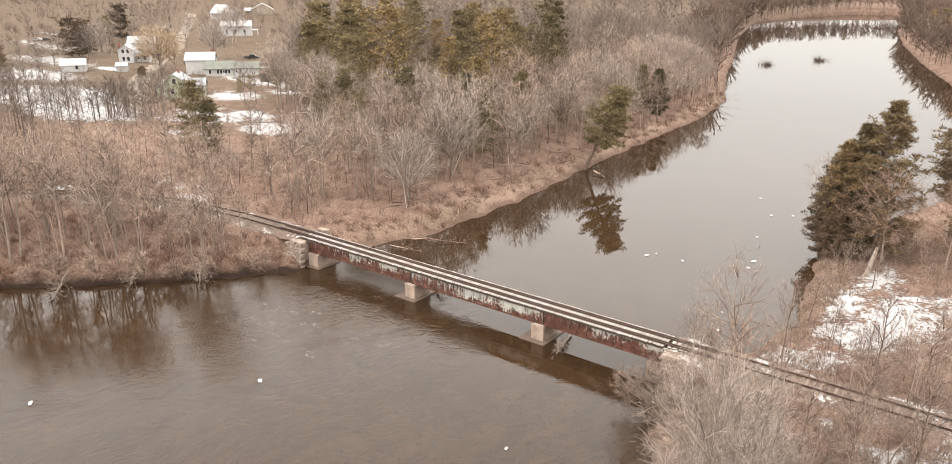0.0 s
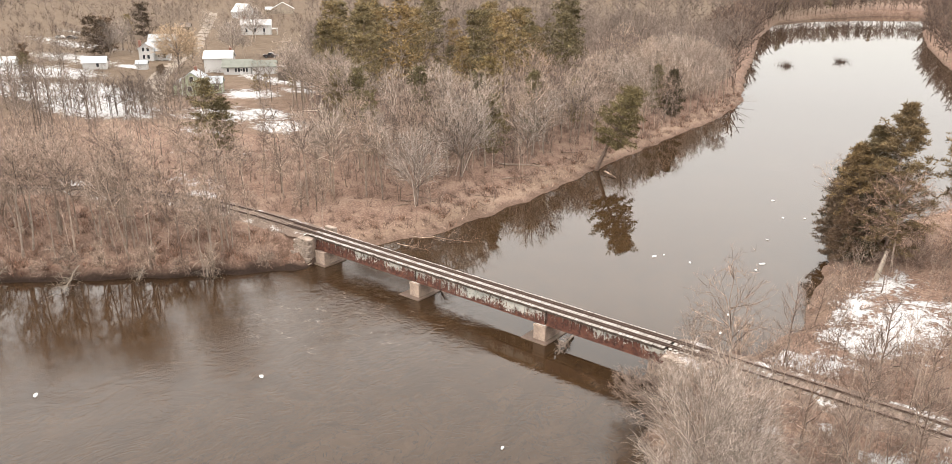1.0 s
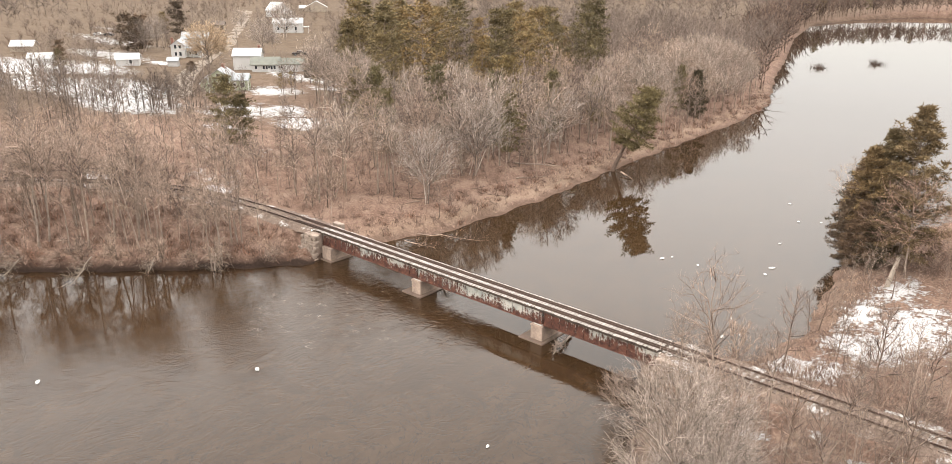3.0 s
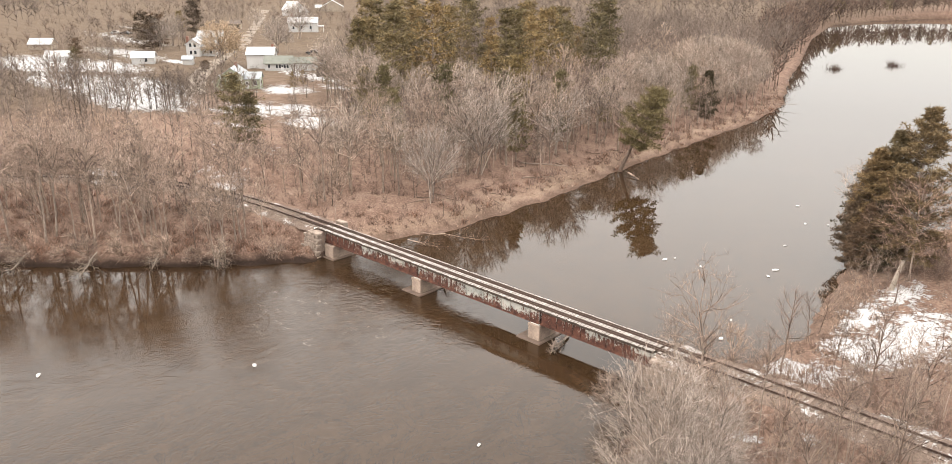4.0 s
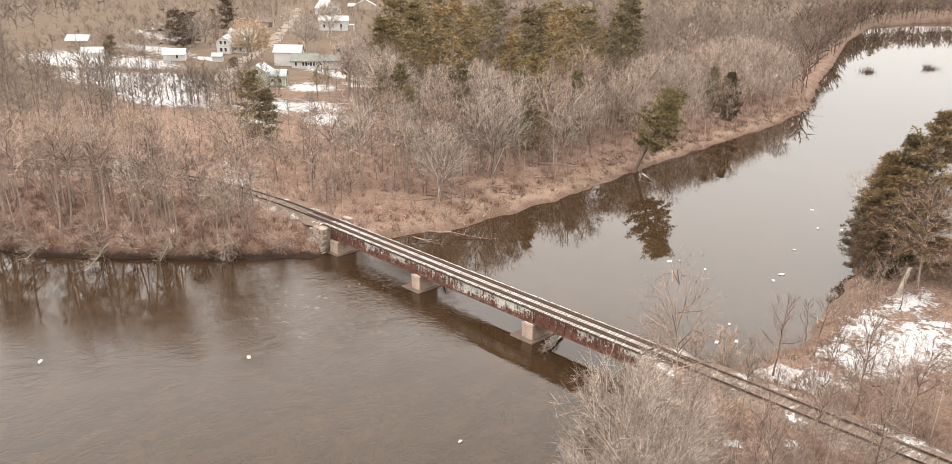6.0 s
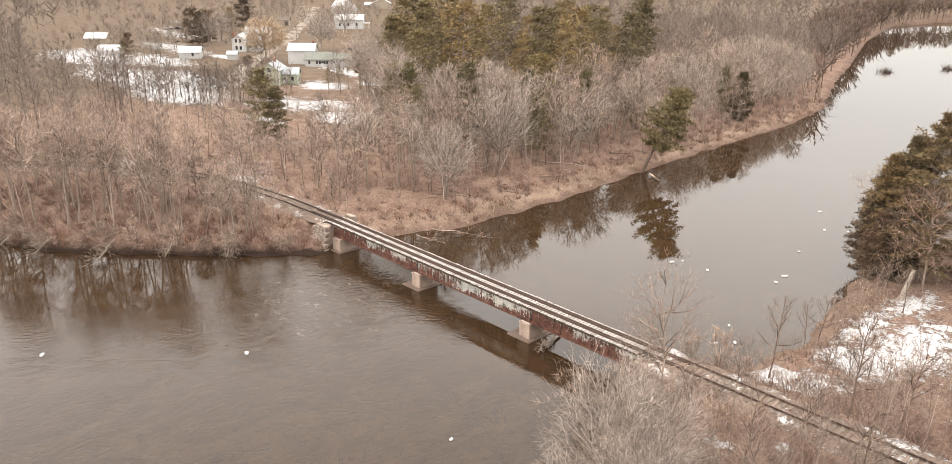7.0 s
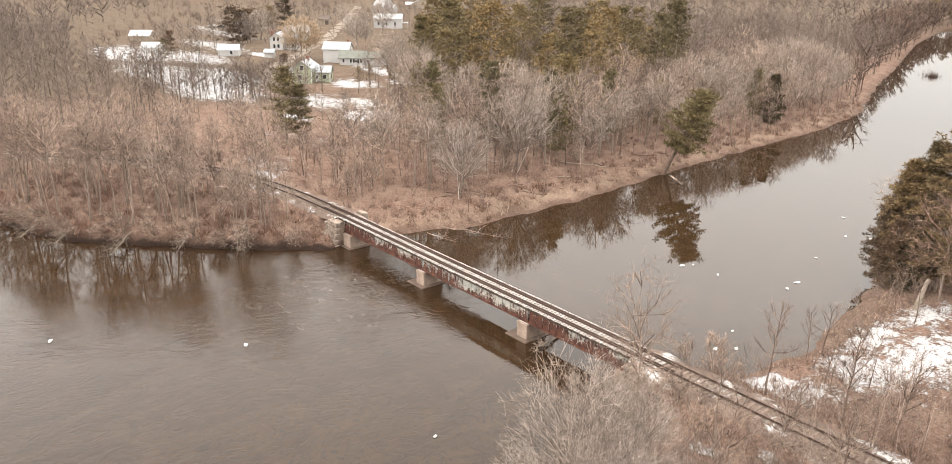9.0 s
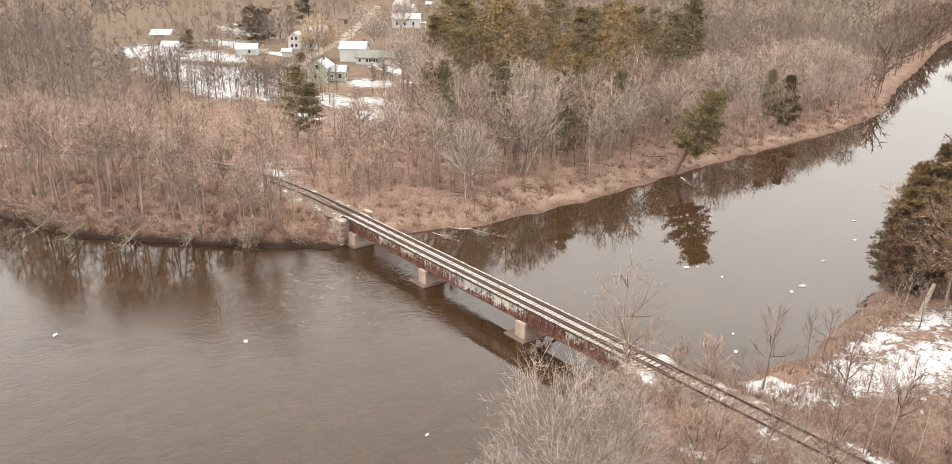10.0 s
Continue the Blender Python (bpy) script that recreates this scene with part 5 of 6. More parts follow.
# Peninsula
plant(DOME[0], "dome_tree", "broad round-crowned leafless tree at the wood's edge", "tree", -78.0, 93.6, 1.0, 20)
plant(DOME[1], "dome_tree", "round-crowned leafless tree at the wood's edge", "tree", -75.4, 108.3, 0.9, 70)
plant(DOME[1], "dome_tree", "round-crowned leafless tree at the wood's edge", "tree", -78.6, 117.5, 1.05, 200)
plant(DOME[0], "dome_tree", "round-crowned leafless tree at the wood's edge", "tree", -74.0, 78.4, 0.85, 120)
plant(LEANING, "leaning_cedar", "olive-green cedar leaning over the water's edge", "tree", -67.2, 118.2, 1.1, 30, tilt=24, tilt_to=24)
plant(CEDARS[0], "dark_cedar", "dark green cone-shaped cedar near the bank", "tree", -77.6, 169.5, 1.0, 10)
plant(OLIVES[1], "olive_cedar", "olive-green cedar beside a darker one", "tree", -80.6, 167.0, 0.95, 80)
plant(OLIVES[0], "olive_cedar", "slim olive-green cedar among bare trees", "tree", -79.5, 104.0, 1.0, 0)
for x, y, s_ in ((-106, 97, 1.15), (-98, 92, 0.95), (-88, 110, 1.15), (-91, 117, 1.3), (-96, 103, 1.2), (-117, 101, 1.1), (-84, 122, 1.1), (-86, 140, 0.9), (-131, 112, 1.1)):
    plant(OLIVES[rng.randrange(2)], "olive_cedar", "yellowish olive-green cedar among bare trees", "tree", x, y, s_ * rng.uniform(0.9, 1.1), rng.uniform(0, 360), group="olive cedars")
# Left wood
plant(SCRUB_PINE, "scrub_pine", "dark olive pine with an uneven crown rising above bare trees", "tree", -115.1, 70.8, 1.06, 40)
plant(SCRUB_PINE, "scrub_pine", "lower dark pine with a thin uneven crown above bare trees", "tree", -113.7, 73.2, 0.8, 140)
for x, y, s_, k in ((-83.2, 53.2, 1.0, 0), (-85.2, 52.0, 0.92, 1), (-88.0, 41.7, 0.98, 2), (-87.0, 42.2, 0.85, 0), (-81.0, 40.9, 0.8, 1), (-91.4, 40.1, 0.95, 2), (-76.0, 44.6, 0.72, 1), (-97.3, 37.9, 0.95, 0), (-102.6, 36.5, 1.0, 2), (-99.0, 56.5, 0.9, 1), (-92.4, 84.4, 0.95, 0), (-93.0, 85.4, 0.9, 2), (-80.6, 77.9, 0.7, 1), (-94.6, 32.2, 1.05, 1), (-99.6, 29.6, 1.1, 2), (-104.4, 28.4, 1.1, 0), (-90.2, 36.4, 1.0, 1), (-107.5, 27.0, 1.05, 2), (-84.6, 40.2, 0.9, 2)):
    plant(TALL[k], "tall_bare_tree", BARE + " standing near the bank", "tree", x, y, s_ * 0.95, rng.uniform(0, 360), group="tall bare trees", tilt=rng.uniform(0, 6), tilt_to=rng.uniform(0, 360))
for x, y, s_, k in ((-76.6, 46.4, 0.8, 0), (-76.0, 46.0, 0.72, 2), (-77.8, 49.4, 0.85, 3), (-78.6, 49.0, 0.95, 0), (-78.2, 50.2, 0.8, 2), (-90.4, 42.8, 1.0, 0), (-91.0, 43.2, 1.05, 2), (-93.6, 40.8, 1.0, 3), (-98.8, 38.8, 1.1, 1), (-83.2, 42.4, 0.85, 2)):
    plant(SLIM[k], "bank_tree", "slim pale-trunked leafless tree on the low bank", "tree", x, y, s_ * 1.1, rng.uniform(0, 360), group="slim bank trees", tilt=rng.uniform(2, 8), tilt_to=rng.uniform(-60, 60))
for k in range(16):
    u = (k + rng.uniform(0, 0.7)) / 16
    x, y = -95 - 56 * u, 33.5 - 23 * u + rng.uniform(0, 5)
    plant(TALL[k % 3], "tall_bare_tree", BARE + " standing near the bank", "tree", x, y, rng.uniform(0.8, 1.1), rng.uniform(0, 360), group="tall bare trees", tilt=rng.uniform(0, 6), tilt_to=rng.uniform(-60, 60))
# Open bank beyond the bridge
for x, y, s_, k, a in ((-15.4, 99.0, 0.97, 0, 10), (-8.6, 108.0, 1.0, 1, 80), (-4.6, 104.0, 1.0, 0, 200)):
    plant(BIGPINE[k], "tall_pine", "tall olive-brown pine with a ragged crown on the bank", "tree", x, y, s_, a, group="tall pines on the bank")
for x, y, s_, k, a in ((-18.4, 98.6, 0.72, 1, 150), (-17.4, 100.6, 0.82, 0, 250)):
    plant(BIGPINE[k], "shore_pine", "lower brownish pine leaning over the water", "tree", x, y, s_, a, group="low pines over the water", tilt=5, tilt_to=180)
for x, y, s_, k, a in ((-20.6, 98.0, 0.9, 1, 0), (-20.2, 100.4, 1.15, 1, 60), (-19.4, 96.6, 0.75, 1, 160), (-20.9, 102.6, 1.1, 0, 20), (-18.2, 97.2, 0.8, 0, 220)):
    plant(CEDARS[k], "shore_cedar", "dark dense cedar hanging over the water's edge", "tree", x, y, s_, a, group="shore cedars")
plant(REDDOME, "bare_bank_tree", "broad pinkish-brown leafless tree before dark pines", "tree", -13.9, 96.2, 0.98, 30)
plant(REDDOME, "bare_bank_tree", "broad pinkish-brown leafless tree before dark pines", "tree", -7.2, 95.0, 0.9, 150)
plant(SMALL[0], "crooked_bare_tree", "bare tree with crooked limbs on the shore", "tree", -18.5, 96.6, 1.05, 30)
plant(TALL[2], "bare_bank_tree", "leafless tree leaning out over the river", "tree", -21.0, 104.0, 0.8, 30, tilt=8, tilt_to=180)
snag = thing("broken_snag", "pale broken birch stump leaning in the snow", "tree stump", Matrix.Translation((-14.4, 91.6, 1.4)) @ pose(0, 0, 0, 0, 9, 0))
v, f = tubes([(0, 0, -0.3), (0, 0, 1.6)], [(0, 0, 1.6), (0.05, 0, 3.6)], [0.3, 0.24], [0.24, 0.17], 8)
child("trunk", mesh_np("snag_trunk", v, f, SNAGW), snag)
plant(SMALL[1], "slender_bare_tree", "slender dark leafless tree on the snowy shore", "tree", -15.9, 66.0, 0.95, 30)
for x, y, s_, k, tl in ((-7.6, 61.6, 1.0, 0, 6), (-4.5, 63.4, 0.9, 2, 8), (-12.6, 69.5, 0.55, 2, 4), (-16.6, 77.0, 0.7, 1, 8), (-16.8, 74.5, 0.6, 2, 10), (-1.5, 66.0, 1.0, 1, 4), (-13.0, 88.0, 0.6, 0, 3), (-9.8, 50.5, 0.9, 2, 3), (-3.0, 51.7, 1.0, 0, 4), (2.0, 63.0, 0.9, 2, 4)):
    plant(SMALL[k], "small_bare_tree", "small leafless tree among red-brown brush", "tree", x, y, s_, rng.uniform(0, 360), group="small bare trees", tilt=tl, tilt_to=rng.uniform(0, 360))
# The pale clump that hides the end of the bridge
for x, y, s_, k, tl, to in ((-11.6, 37.8, 1.48, 0, 3, 200), (-11.0, 33.6, 1.1, 1, 4, 200), (-13.2, 42.2, 1.2, 1, 3, 180), (-9.4, 37.2, 1.2, 1, 3, 0), (-10.8, 41.0, 1.22, 0, 3, 0), (-12.8, 45.4, 0.95, 0, 3, 0), (-8.2, 33.2, 1.15, 0, 3, 20)):
    plant(CLUMP[k], "shore_willow", "dense many-stemmed pale leafless willow on the shore", "tree", x, y, s_, rng.uniform(0, 360), group="shore willows", tilt=tl, tilt_to=to)
plant(SPARSE[0], "slender_tall_tree", "slender tall leafless tree rising from pale willows", "tree", -13.6, 45.4, 1.06, 0)
for x, y, s_, k, tl in ((-4.6, 42.0, 0.7, 1, 3), (-7.4, 50.0, 0.6, 1, 12), (-6.2, 51.4, 0.62, 0, 6), (-4.6, 52.4, 0.66, 1, 14), (1.6, 61.4, 0.7, 0, 6)):
    plant(SPARSE[k], "slender_bare_tree", "slender dark leafless tree among brush beside the track", "tree", x, y, s_, rng.uniform(0, 360), group="slender dark trees", tilt=tl, tilt_to=rng.uniform(0, 360))
plant(SPARSE[1], "slender_bare_tree", "slender leafless tree at the bridge's end", "tree", -18.6, 51.0, 0.66, 0)
plant(SPARSE[0], "slender_bare_tree", "slender leafless tree at the bridge's end", "tree", -12.0, 52.5, 0.62, 90)
plant(DROOP, "drooping_willow", "dark bare brush drooping low over the water", "bush", -20.0, 51.6, 0.85, 40, tilt=62, tilt_to=176)
plant(DROOP, "drooping_willow", "dark bare brush drooping low over the water", "bush", -19.2, 49.4, 0.8, 150, tilt=62, tilt_to=190)
plant(DROOP, "drooping_willow", "dark bare brush drooping low over the water", "bush", -20.9, 53.2, 0.62, 250, tilt=40, tilt_to=180)
for x, y, s_ in ((-20.6, 52.6, 0.62), (-19.6, 54.0, 0.5), (-20.4, 60.6, 0.55), (-18.6, 62.0, 0.6), (-17.0, 55.0, 0.5), (-15.0, 59.8, 0.45), (-14.0, 53.5, 0.5)):
    plant(SHRUB[rng.randrange(3)], "bank_bush", "many-stemmed leafless bush beside the abutment", "bush", x, y, s_, rng.uniform(0, 360), group="bank bushes")
for x, y, s_ in ((-87.6, 34.2, 0.9), (-84.6, 37.0, 0.8), (-76.6, 46.0, 0.9), (-98.2, 27.4, 0.9), (-92.9, 29.4, 0.8), (-105.0, 24.4, 0.9), (-80.9, 41.0, 0.8), (-72.8, 50.8, 0.6), (-110, 22.4, 0.9), (-89.6, 32.4, 0.6), (-78.6, 43.6, 0.6), (-101.5, 25.6, 0.6)):
    plant(SHRUB[rng.randrange(3)], "overhanging_bush", "bare tangled bush drooping from the bank over water", "bush", x - 0.3, y + 0.4, s_, rng.uniform(0, 360), group="overhanging bushes", tilt=rng.uniform(45, 75), tilt_to=rng.uniform(-70, -25))
# Village
plant(GOLD, "weeping_willow", "large yellow-twigged willow beside the road", "tree", -231.0, 133.5, 1.12, 0)
for x, y, k, s_ in ((-249.6, 166, DOME[0], 1.0), (-246, 168, DOME[1], 0.9), (-292, 205, DOME[0], 1.1), (-300, 150, DOME[1], 1.1), (-285, 138, DOME[0], 0.9), (-310, 195, DOME[1], 1.1), (-345, 240, DOME[0], 1.0)):
    plant(k, "yard_tree", "leafless spreading tree in a village yard", "tree", x, y, s_, rng.uniform(0, 360), group="yard trees")
for x, y, s_ in ((-332, 170, 0.6), (-168, 118, 0.28), (-170.5, 123, 0.26), (-165.5, 127, 0.3), (-172, 133, 0.5), (-238, 90, 0.42)):
    plant(PINES[rng.randrange(4)], "yard_conifer", "dark small conifer in a village yard", "tree", x, y, s_, rng.uniform(0, 360), group="yard conifers")
for x, y, s_ in ((-284.6, 132, 1.35), (-288, 137, 1.2), (-302, 146, 1.2), (-350, 186, 1.5), (-222, 121.5, 0.3), (-224, 123.2, 0.28), (-226, 124.6, 0.3), (-228, 126.2, 0.26), (-280, 106, 0.7)):
    plant(YARD_CEDAR, "yard_cedar", "dark rounded cedar in a village yard", "tree", x, y, s_, rng.uniform(0, 360), group="yard cedars")
# Far shores
for x, y, s_ in ((-184, 522, 0.75), (-181, 540, 0.85), (-186, 530, 0.7), (-170, 606, 0.7), (-52, 396, 0.8), (-47, 385, 0.75), (-43, 372, 0.85), (-38, 350, 0.8), (-60, 420, 0.7), (-34, 330, 0.7), (-160, 690, 0.8), (-112, 690, 0.8)):
    plant(PINES[rng.randrange(4)], "far_conifer", "dark conifer on the far river bank", "tree", x, y, s_, rng.uniform(0, 360), group="far conifers")

# Stand of pines on the rise of the peninsula
STAND = np.array([(-152, 124), (-128, 112), (-112, 106), (-97, 110), (-90, 116), (-92, 136), (-100, 164), (-112, 196), (-140, 212), (-185, 180)])
gg = np.random.default_rng(12)
PX, PY = np.meshgrid(np.arange(-185, -85, 7.6), np.arange(104, 215, 7.6), indexing="ij")
PX = (PX + gg.uniform(-2.4, 2.4, PX.shape)).ravel()
PY = (PY + gg.uniform(-2.4, 2.4, PY.shape)).ravel()
IN_STAND = inside(PX, PY, STAND) & (gg.random(PX.shape) < 0.62)
for x, y in zip(PX[IN_STAND], PY[IN_STAND]):
    plant(PINES[rng.randrange(4)], "pine_tree", "tall olive-brown pine with layered boughs", "tree", x, y, rng.choice((0.55, 0.72, 0.85, 0.95, 1.02, 1.1, 1.2)) * rng.uniform(0.95, 1.05), rng.uniform(0, 360), group="stand of pines")
for x, y in ((-142, 121), (-136, 118.5), (-150, 128), (-158, 136)):
    plant(PINES[rng.randrange(4)], "pine_tree", "tall olive-green pine at the stand's edge", "tree", x, y, rng.uniform(0.9, 1.0), rng.uniform(0, 360), group="stand of pines")
for i in range(26):                     # bare trees standing along the foot of the pines
    u = (i + rng.uniform(0, 0.8)) / 26
    x, y = -158 + 66 * u, 122 - 19 * min(1, u * 1.5) + 14 * max(0, u - 0.67) * 3 * 0.5 + rng.uniform(-4, 1.5)
    plant(GREY_WOOD[rng.randrange(3)], "bare_tree", "leafless grey tree before the dark pines", "tree", x, y, rng.uniform(0.85, 1.15), rng.uniform(0, 360), group="bare woodland trees")

# ---- scattered woodland ----
def wooded(x, y):
    return (shore_d(x, y) > 1.6) & (seg_dist(x, y, TRACK, False) > 4.2) & ~inside(x, y, CLEARING) & (seg_dist(x, y, ROAD, False) > 5) & (seg_dist(x, y, PAD, False) > 4.5)


def jitter(x0, x1, y0, y1, step, seed):
    g = np.random.default_rng(seed)
    X, Y = np.meshgrid(np.arange(x0, x1, step), np.arange(y0, y1, step), indexing="ij")
    X = X + g.uniform(-0.45, 0.45, X.shape) * step
    Y = Y + g.uniform(-0.45, 0.45, X.shape) * step
    return X.ravel(), Y.ravel(), g


# Bare trees one by one along both wooded banks.
X, Y, g1 = jitter(-128, -64, 24, 232, 5.1, 3)
D = shore_d(X, Y)
keep = wooded(X, Y) & ((Y > 62) | (g1.random(X.shape) < 0.72)) & (D < 40) & (D > 2.6 + 6.5 * (Y > 62) * (Y < 125)) & ~(inside(X, Y, STAND) & (D > 34))
for x, y, d in zip(X[keep], Y[keep], D[keep]):
    k = SLIM[rng.randrange(4)] if y < 66 else WOOD[rng.randrange(6)] if rng.random() < 0.22 else GREY_WOOD[rng.randrange(3)] if d < 22 else DARK_WOOD[rng.randrange(2)]
    plant(k, "bare_tree", "leafless grey-brown woodland tree standing in leaf litter", "tree", x, y, (rng.uniform(0.42, 0.7) if 58 < y < 100 - (x + 90) * 0.3 and x < -90 else rng.uniform(0.74, 1.12)) * (0.78 if d < 10 else 1), rng.uniform(0, 360), group="bare woodland trees", tilt=rng.uniform(0, 5), tilt_to=rng.uniform(0, 360))
# Many-stemmed thickets at the wood's edge.
X, Y, g2 = jitter(-118, -66, 26, 215, 9.0, 7)
D = shore_d(X, Y)
keep2 = wooded(X, Y) & (D > 4.5) & (D < 26) & (g2.random(X.shape) < 0.6)
for x, y in zip(X[keep2], Y[keep2]):
    plant(SHRUB[rng.randrange(3)], "thicket_bush", "many-stemmed leafless bush at the wood's edge", "bush", x, y, rng.uniform(0.6, 1.25), rng.uniform(0, 360), group="leafless thickets")


# Farther woods and brush, past counting.
def coarse_tree(seed, H, spread, n, r, twigs=7):
    """A distant bare tree of a few hundred faces: trunk, limbs and twigs filling a rounded crown."""
    g = np.random.default_rng(seed)
    p0, p1, rr = [(0, 0, -0.3)], [(g.normal(0, 0.4), g.normal(0, 0.4), H * 0.95)], [H * 0.011]
    for i in range(n):
        t = 0.26 + 0.66 * (i + g.uniform()) / n
        az = 2.4 * i + g.normal(0, 0.4)
        el = 0.25 + 0.95 * t + g.normal(0, 0.15)
        d = np.array([math.cos(az) * math.cos(el), math.sin(az) * math.cos(el), math.sin(el)])
        L = spread * max(0.3, 1 - ((t - 0.42) / 0.62) ** 2) ** 0.5 * g.uniform(0.75, 1.1)
        o = np.array([0, 0, t * H * 0.85])
        e = o + d * L
        p0.append(o), p1.append(e), rr.append(r * 1.7)
        for j in range(twigs):
            o2 = o + (e - o) * g.uniform(0.3, 1)
            p0.append(o2), p1.append(o2 + unit(d + g.normal(0, 0.62, 3) + np.array([0, 0, 0.25])) * L * g.uniform(0.28, 0.55)), rr.append(r)
    return spikes(np.array(p0, float), np.array(p1, float), np.array(rr, float))


def strew(name, label, category, arrays, X, Y, material, seed, lo=0.7, hi=1.1):
    """Many copies of the given forms, set on the ground at X, Y, as one mesh."""
    g = np.random.default_rng(seed)
    Z = height(X, Y)
    V, F, T, n = [], [], [], 0
    pick = g.integers(0, len(arrays), len(X))
    for x, y, z, k in zip(X, Y, Z, pick):
        v, f = arrays[k]
        a, s_ = g.uniform(0, 6.283), g.uniform(lo, hi)
        c, sn = math.cos(a) * s_, math.sin(a) * s_
        V.append(np.stack([v[:, 0] * c - v[:, 1] * sn + x, v[:, 0] * sn + v[:, 1] * c + y, v[:, 2] * s_ + z], 1))
        F.append(f + n)
        T.append(np.full(len(v), 0.6 * g.random() + 0.4 * (0.5 + 0.5 * wob(x, y, 37.0, 2.0)), np.float32))
        n += len(v)
    me = mesh_np(name, np.concatenate(V), np.concatenate(F), material)
    me.attributes.new("tint", "FLOAT", "POINT").data.foreach_set("value", np.concatenate(T))
    return tagged(new(name, me), label, category, kind="stuff")


MIDF = [coarse_tree(i, 15, 4.4, 16, 0.045, 7) for i in range(5)]
FARF = [coarse_tree(20 + i, 13, 5.6, 7, 0.14, 6) for i in range(5)]
X, Y, _ = jitter(-250, -66, -10, 330, 6.0, 21)
D = shore_d(X, Y)
k1 = wooded(X, Y) & (D > 3) & ~((X > -129) & (Y > 23) & (Y < 233) & (D < 44)) & (~inside(X, Y, STAND) | (np.random.default_rng(6).random(X.shape) < 0.35)) & (Y > -0.22 * X - 14)
k1 &= (Y - 120) > -(X + 141) * 1.4 - 120
low = Y < 100 - (X + 90) * 0.3
strew("middle_woods", "bare grey-brown woods behind the banks", "woods", MIDF, X[k1 & ~low], Y[k1 & ~low], TWIG_FAR, 1, 0.8, 1.15)
strew("low_woods", "young bare grey-brown woods beside the track", "woods", MIDF, X[k1 & low], Y[k1 & low], TWIG_FAR, 8, 0.4, 0.68)
X, Y, _ = jitter(-760, 60, 20, 860, 14.6, 22)
D = shore_d(X, Y)
k2 = wooded(X, Y) & (D > 4) & ~((X > -250) & (Y < 330) & (X < -66)) & ((X < -66) | (Y > 215)) & (Y > -0.20 * X - 55) & (np.arctan2(Y, -X) > 0.09) & (np.arctan2(Y, -X) < 1.5) & (np.hypot(X, Y) < 820)
strew("far_woods", "distant bare woods on the plain", "woods", FARF, X[k2], Y[k2], TWIG_FAR, 2)
X, Y, _ = jitter(-640, -230, 70, 380, 11.0, 23)
k3 = inside(X, Y, CLEARING) & (np.hypot(X + 262, Y - 208) > 38) & (seg_dist(X, Y, ROAD, False) > 8) & (np.random.default_rng(4).random(X.shape) < 0.62) & (X < -268)
strew("field_trees", "scattered bare trees and bushes in far fields", "trees", [coarse_tree(40 + i, 12, 5.4, 10, 0.06, 8) for i in range(4)], X[k3], Y[k3], TWIG_FAR, 3, 0.2, 0.7)
X, Y, _ = jitter(-330, -150, 15, 92, 6.5, 26)
ks = wooded(X, Y) & (Y > -0.18 * X - 8) & (Y < 62 - (X + 150) * 0.25)
strew("field_side_woods", "bare woods beside the snowy field", "woods", MIDF, X[ks], Y[ks], TWIG_FAR, 14, 0.7, 1.05)
X, Y, gb = jitter(-620, -190, 66, 380, 6.5, 27)
kb = inside(X, Y, CLEARING) & (seg_dist(X, Y, ROAD, False) > 9) & (np.hypot(X + 262, Y - 205) > 42) & (np.hypot(X + 212, Y - 142) > 22) & (np.hypot(X + 262, Y - 140) > 14) & (gb.random(X.shape) < 0.12 + 0.65 * (wob(X, Y, 60, 3) > 0.0) * (X < -262))
strew("field_brush", "low dark brush dotting the far fields", "brush", [coarse_tree(50 + i, 2.6, 1.9, 5, 0.06, 4) for i in range(4)], X[kb], Y[kb], DARK_FAR, 16, 0.5, 1.3)
row = np.random.default_rng(19)
spots = ((-306, 152, 16, 12), (-330, 168, 18, 14), (-352, 190, 16, 10), (-318, 205, 14, 7), (-345, 232, 18, 9), (-372, 262, 22, 12), (-276, 118, 10, 5), (-300, 112, 18, 12), (-246, 104, 12, 7), (-205, 120, 7, 4), (-270, 160, 10, 4), (-176, 128, 9, 5), (-160, 116, 10, 6), (-395, 225, 30, 18), (-430, 250, 34, 20), (-168, 100, 9, 5))
X = np.concatenate([x + row.normal(0, r / 2, n) for x, y, r, n in spots])
Y = np.concatenate([y + row.normal(0, r / 2, n) for x, y, r, n in spots])
clear = (seg_dist(X, Y, ROAD, False) > 6) & (np.hypot(X + 262, Y - 140) > 13) & (np.hypot(X + 294, Y - 164) > 9) & (np.hypot(X + 317, Y - 224) > 13) & (np.hypot(X + 186, Y - 111) > 11)
strew("village_trees", "bare grey trees clustered among the village yards", "trees", MIDF, X[clear], Y[clear], TWIG_FAR, 17, 0.45, 0.85)
row = np.random.default_rng(9)
u = row.uniform(0, 1, 110)
X, Y = -214 + 62 * u + row.normal(0, 4, 110), 68 + 24 * u + row.normal(0, 4, 110)
strew("field_edge_trees", "row of thin bare trees along the snowy field", "trees", MIDF, X, Y, TWIG_FAR, 10, 0.5, 0.75)


X, Y, gs = jitter(-230, 30, 225, 720, 5.4, 24)
D = shore_d(X, Y)
k9 = (D > 0.2 + 2.4 * (Y < 330)) & (D < 22) & ~((X < -80) & (Y < 330) & (X > -250) & (D > 6)) & (np.hypot((X + 214) / 1.0, (Y - 592) / 1.3) > 14)
strew("far_bank_woods", "bare woods crowding the far river banks", "woods", FARF, X[k9], Y[k9], DARK_FAR, 13, 0.8, 1.2)


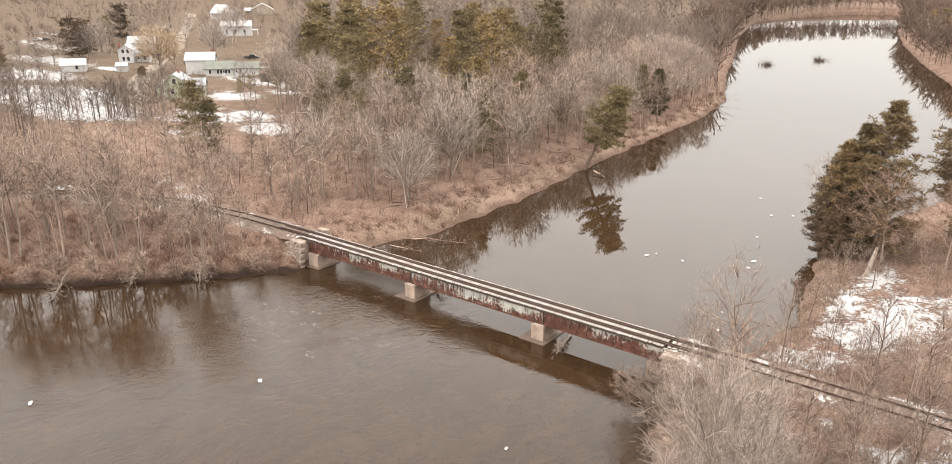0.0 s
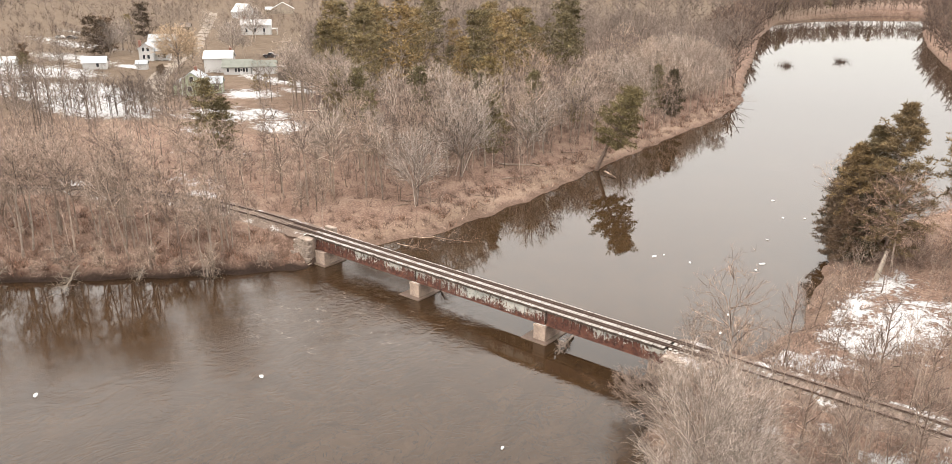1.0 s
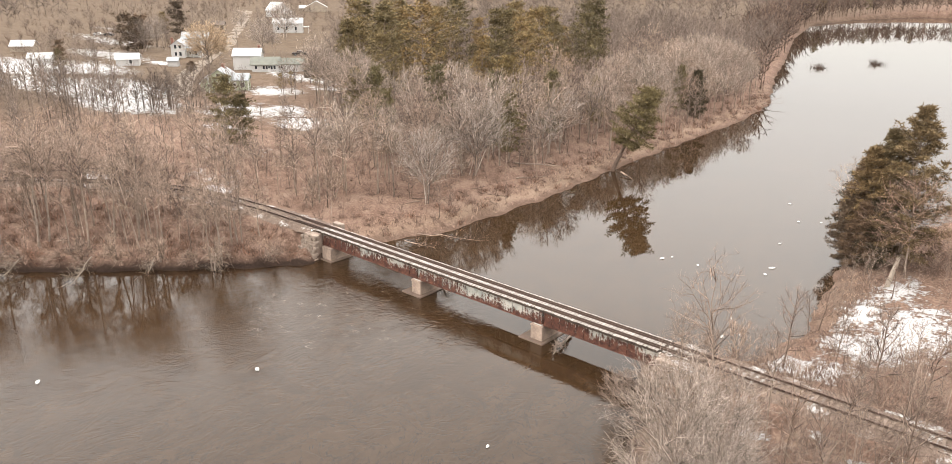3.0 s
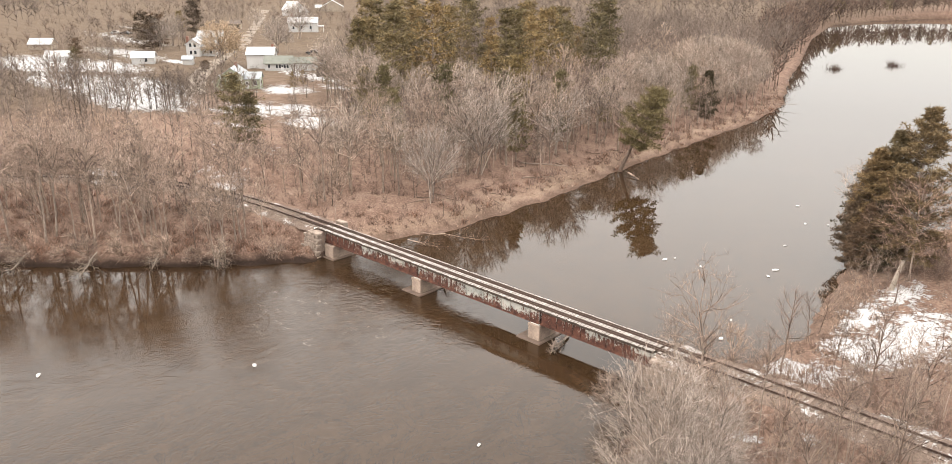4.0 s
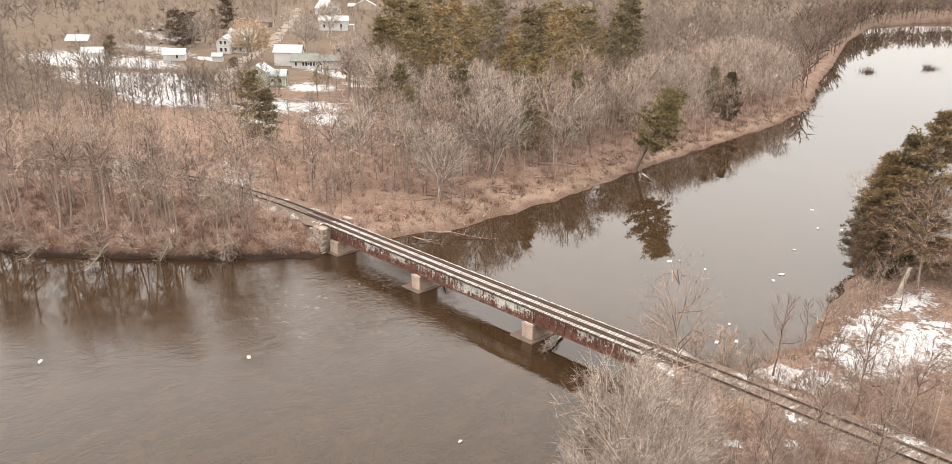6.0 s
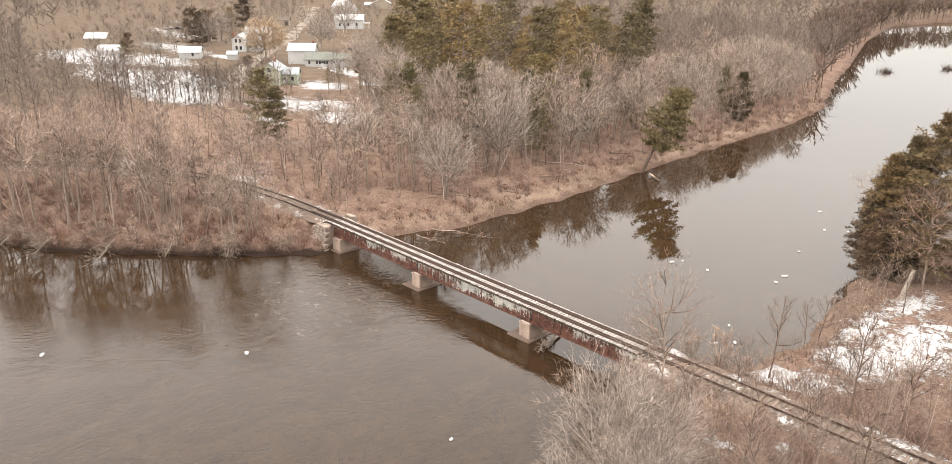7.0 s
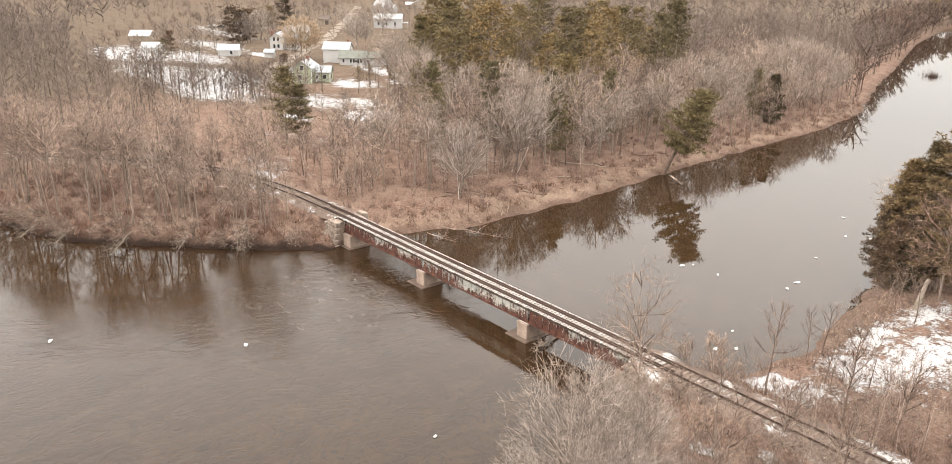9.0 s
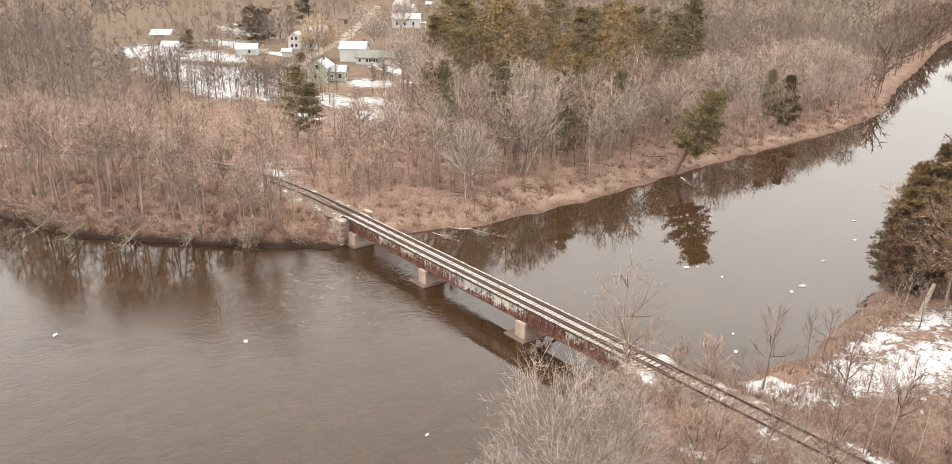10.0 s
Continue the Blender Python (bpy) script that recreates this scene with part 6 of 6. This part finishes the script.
def tuft(seed, n, H, R, r):
    g = np.random.default_rng(seed)
    o = np.column_stack([g.normal(0, R * 0.35, (n, 2)), np.full(n, -0.05)])
    d = np.column_stack([g.normal(0, 0.5, (n, 2)), np.full(n, 1.0)])
    e = o + d / np.linalg.norm(d, axis=1, keepdims=True) * H * g.uniform(0.45, 1.1, (n, 1))
    m = n
    o2 = o + (e - o) * g.uniform(0.35, 0.9, (m, 1))
    e2 = o2 + (d * 0.7 + g.normal(0, 0.5, (m, 3))) * H * 0.3
    return spikes(np.concatenate([o, o2]), np.concatenate([e, e2]), np.concatenate([np.full(n, r), np.full(m, r * 0.7)]))


THICK = [tuft(60 + i, 26, 1.1, 1.0, 0.028) for i in range(4)]
X, Y, gs = jitter(-116, -68, 18, 66, 1.5, 35)
D = shore_d(X, Y)
k7 = (D > 0.05) & (D < 22) & (seg_dist(X, Y, TRACK, False) > 3.0) & (Y < 56) & (gs.random(X.shape) < 0.25 + 0.5 * (wob(X, Y, 9, 3) > 0.1) + 0.5 * (D < 2.0))
X7, Y7 = X[k7], Y[k7]
X, Y, gs = jitter(-80, -64, 60, 220, 1.5, 38)
D = shore_d(X, Y)
k7 = (D > 0.05) & (D < 7) & (seg_dist(X, Y, TRACK, False) > 3.0) & (gs.random(X.shape) < 0.22)
X, Y = np.concatenate([X7, X[k7]]), np.concatenate([Y7, Y[k7]])
k7 = np.ones(X.shape, bool)
strew("dark_thicket", "low dark red-brown thicket along the bank", "brush", THICK, X[k7], Y[k7], THICKET, 11, 0.6, 1.3)
SAPLING = [coarse_tree(80 + i, 7, 2.4, 11, 0.022) for i in range(5)]
X, Y, gs = jitter(-124, -66, 22, 214, 3.6, 36)
D = shore_d(X, Y)
k8 = wooded(X, Y) & (D > 1.0) & (D < 40) & (gs.random(X.shape) < np.where(Y < 62, 0.95, 0.25 + 0.4 * (D > 9)))
strew("saplings", "thin pale leafless saplings under the taller trees", "saplings", SAPLING, X[k8], Y[k8], TWIG, 12, 0.5, 1.2)
SCRUB = [tuft(i, 15, 2.1, 1.0, 0.03) for i in range(5)]
GRASS = [tuft(30 + i, 12, 0.6, 0.7, 0.035) for i in range(4)]
X, Y, gs = jitter(-128, -64, 20, 230, 2.3, 31)
D = shore_d(X, Y)
k4 = (D > 0.5) & (seg_dist(X, Y, PAD, False) > 3.2) & (seg_dist(X, Y, TRACK, False) > 3.0) & (D < 50) & (gs.random(X.shape) < np.where(Y < 64, 0.9, 0.75 + 0.1 * (D > 8)))
strew("undergrowth", "tangled brown undergrowth and saplings", "brush", SCRUB, X[k4], Y[k4], REDBRUSH, 4, 0.45, 1.2)
X, Y, gs = jitter(-23, 12, 34, 108, 1.5, 32)
D = shore_d(X, Y)
open_snow = spot(X, Y, -10.5, 80, 7, 14)
k5 = (D > 0.4) & (seg_dist(X, Y, TRACK, False) > 1.7) & (gs.random(X.shape) < 0.85 - 0.72 * open_snow)
strew("bank_brush", "red-brown brush and saplings on the bank", "brush", SCRUB, X[k5], Y[k5], REDBRUSH, 5, 0.35, 1.1)
X, Y, gs = jitter(-14, 16, 32, 70, 1.3, 39)
kc = (shore_d(X, Y) > 1.0) & (seg_dist(X, Y, TRACK, False) > 2.2) & (gs.random(X.shape) < 0.62 - 0.5 * spot(X, Y, -13, 67, 5, 5))
strew("track_brush", "dull red-brown brush crowding the track", "brush", SCRUB, X[kc], Y[kc], REDBRUSH, 18, 0.4, 1.0)
X, Y, gs = jitter(-9, 18, 46, 76, 2.3, 40)
kd = (seg_dist(X, Y, TRACK, False) > 2.0) & (gs.random(X.shape) < 0.8 - 0.6 * spot(X, Y, -9, 74, 5, 6))
strew("bank_saplings", "hazy red-brown leafless saplings beside the track", "saplings", [coarse_tree(120 + i, 5.4, 2.1, 14, 0.011, 9) for i in range(5)], X[kd], Y[kd], BANK_TWIG, 19, 0.5, 1.15)
X, Y, gs = jitter(-22, 14, 30, 108, 1.75, 37)
D = shore_d(X, Y)
open_snow = np.maximum(spot(X, Y, -10.5, 80, 7, 14), spot(X, Y, -15, 67, 4, 4))
ka = (D > 0.6) & (seg_dist(X, Y, TRACK, False) > 2.4) & (gs.random(X.shape) < 0.85 - 0.8 * open_snow)
strew("bank_shrubs", "fine-twigged leafless shrubs covering the bank", "brush", [coarse_tree(90 + i, 3.4, 1.7, 8, 0.010, 7) for i in range(5)], X[ka], Y[ka], BANK_TWIG, 15, 0.45, 1.25)
X, Y, gs = jitter(-112, -12, 20, 215, 1.25, 33)
D = shore_d(X, Y)
k6 = (D > 0.15) & (D < 5.5) & (gs.random(X.shape) < 0.75) & (seg_dist(X, Y, TRACK, False) > 2.6)
strew("bank_grass", "dry tan grass along the water's edge", "grass", GRASS, X[k6], Y[k6], BRUSH, 6, 0.6, 1.4)
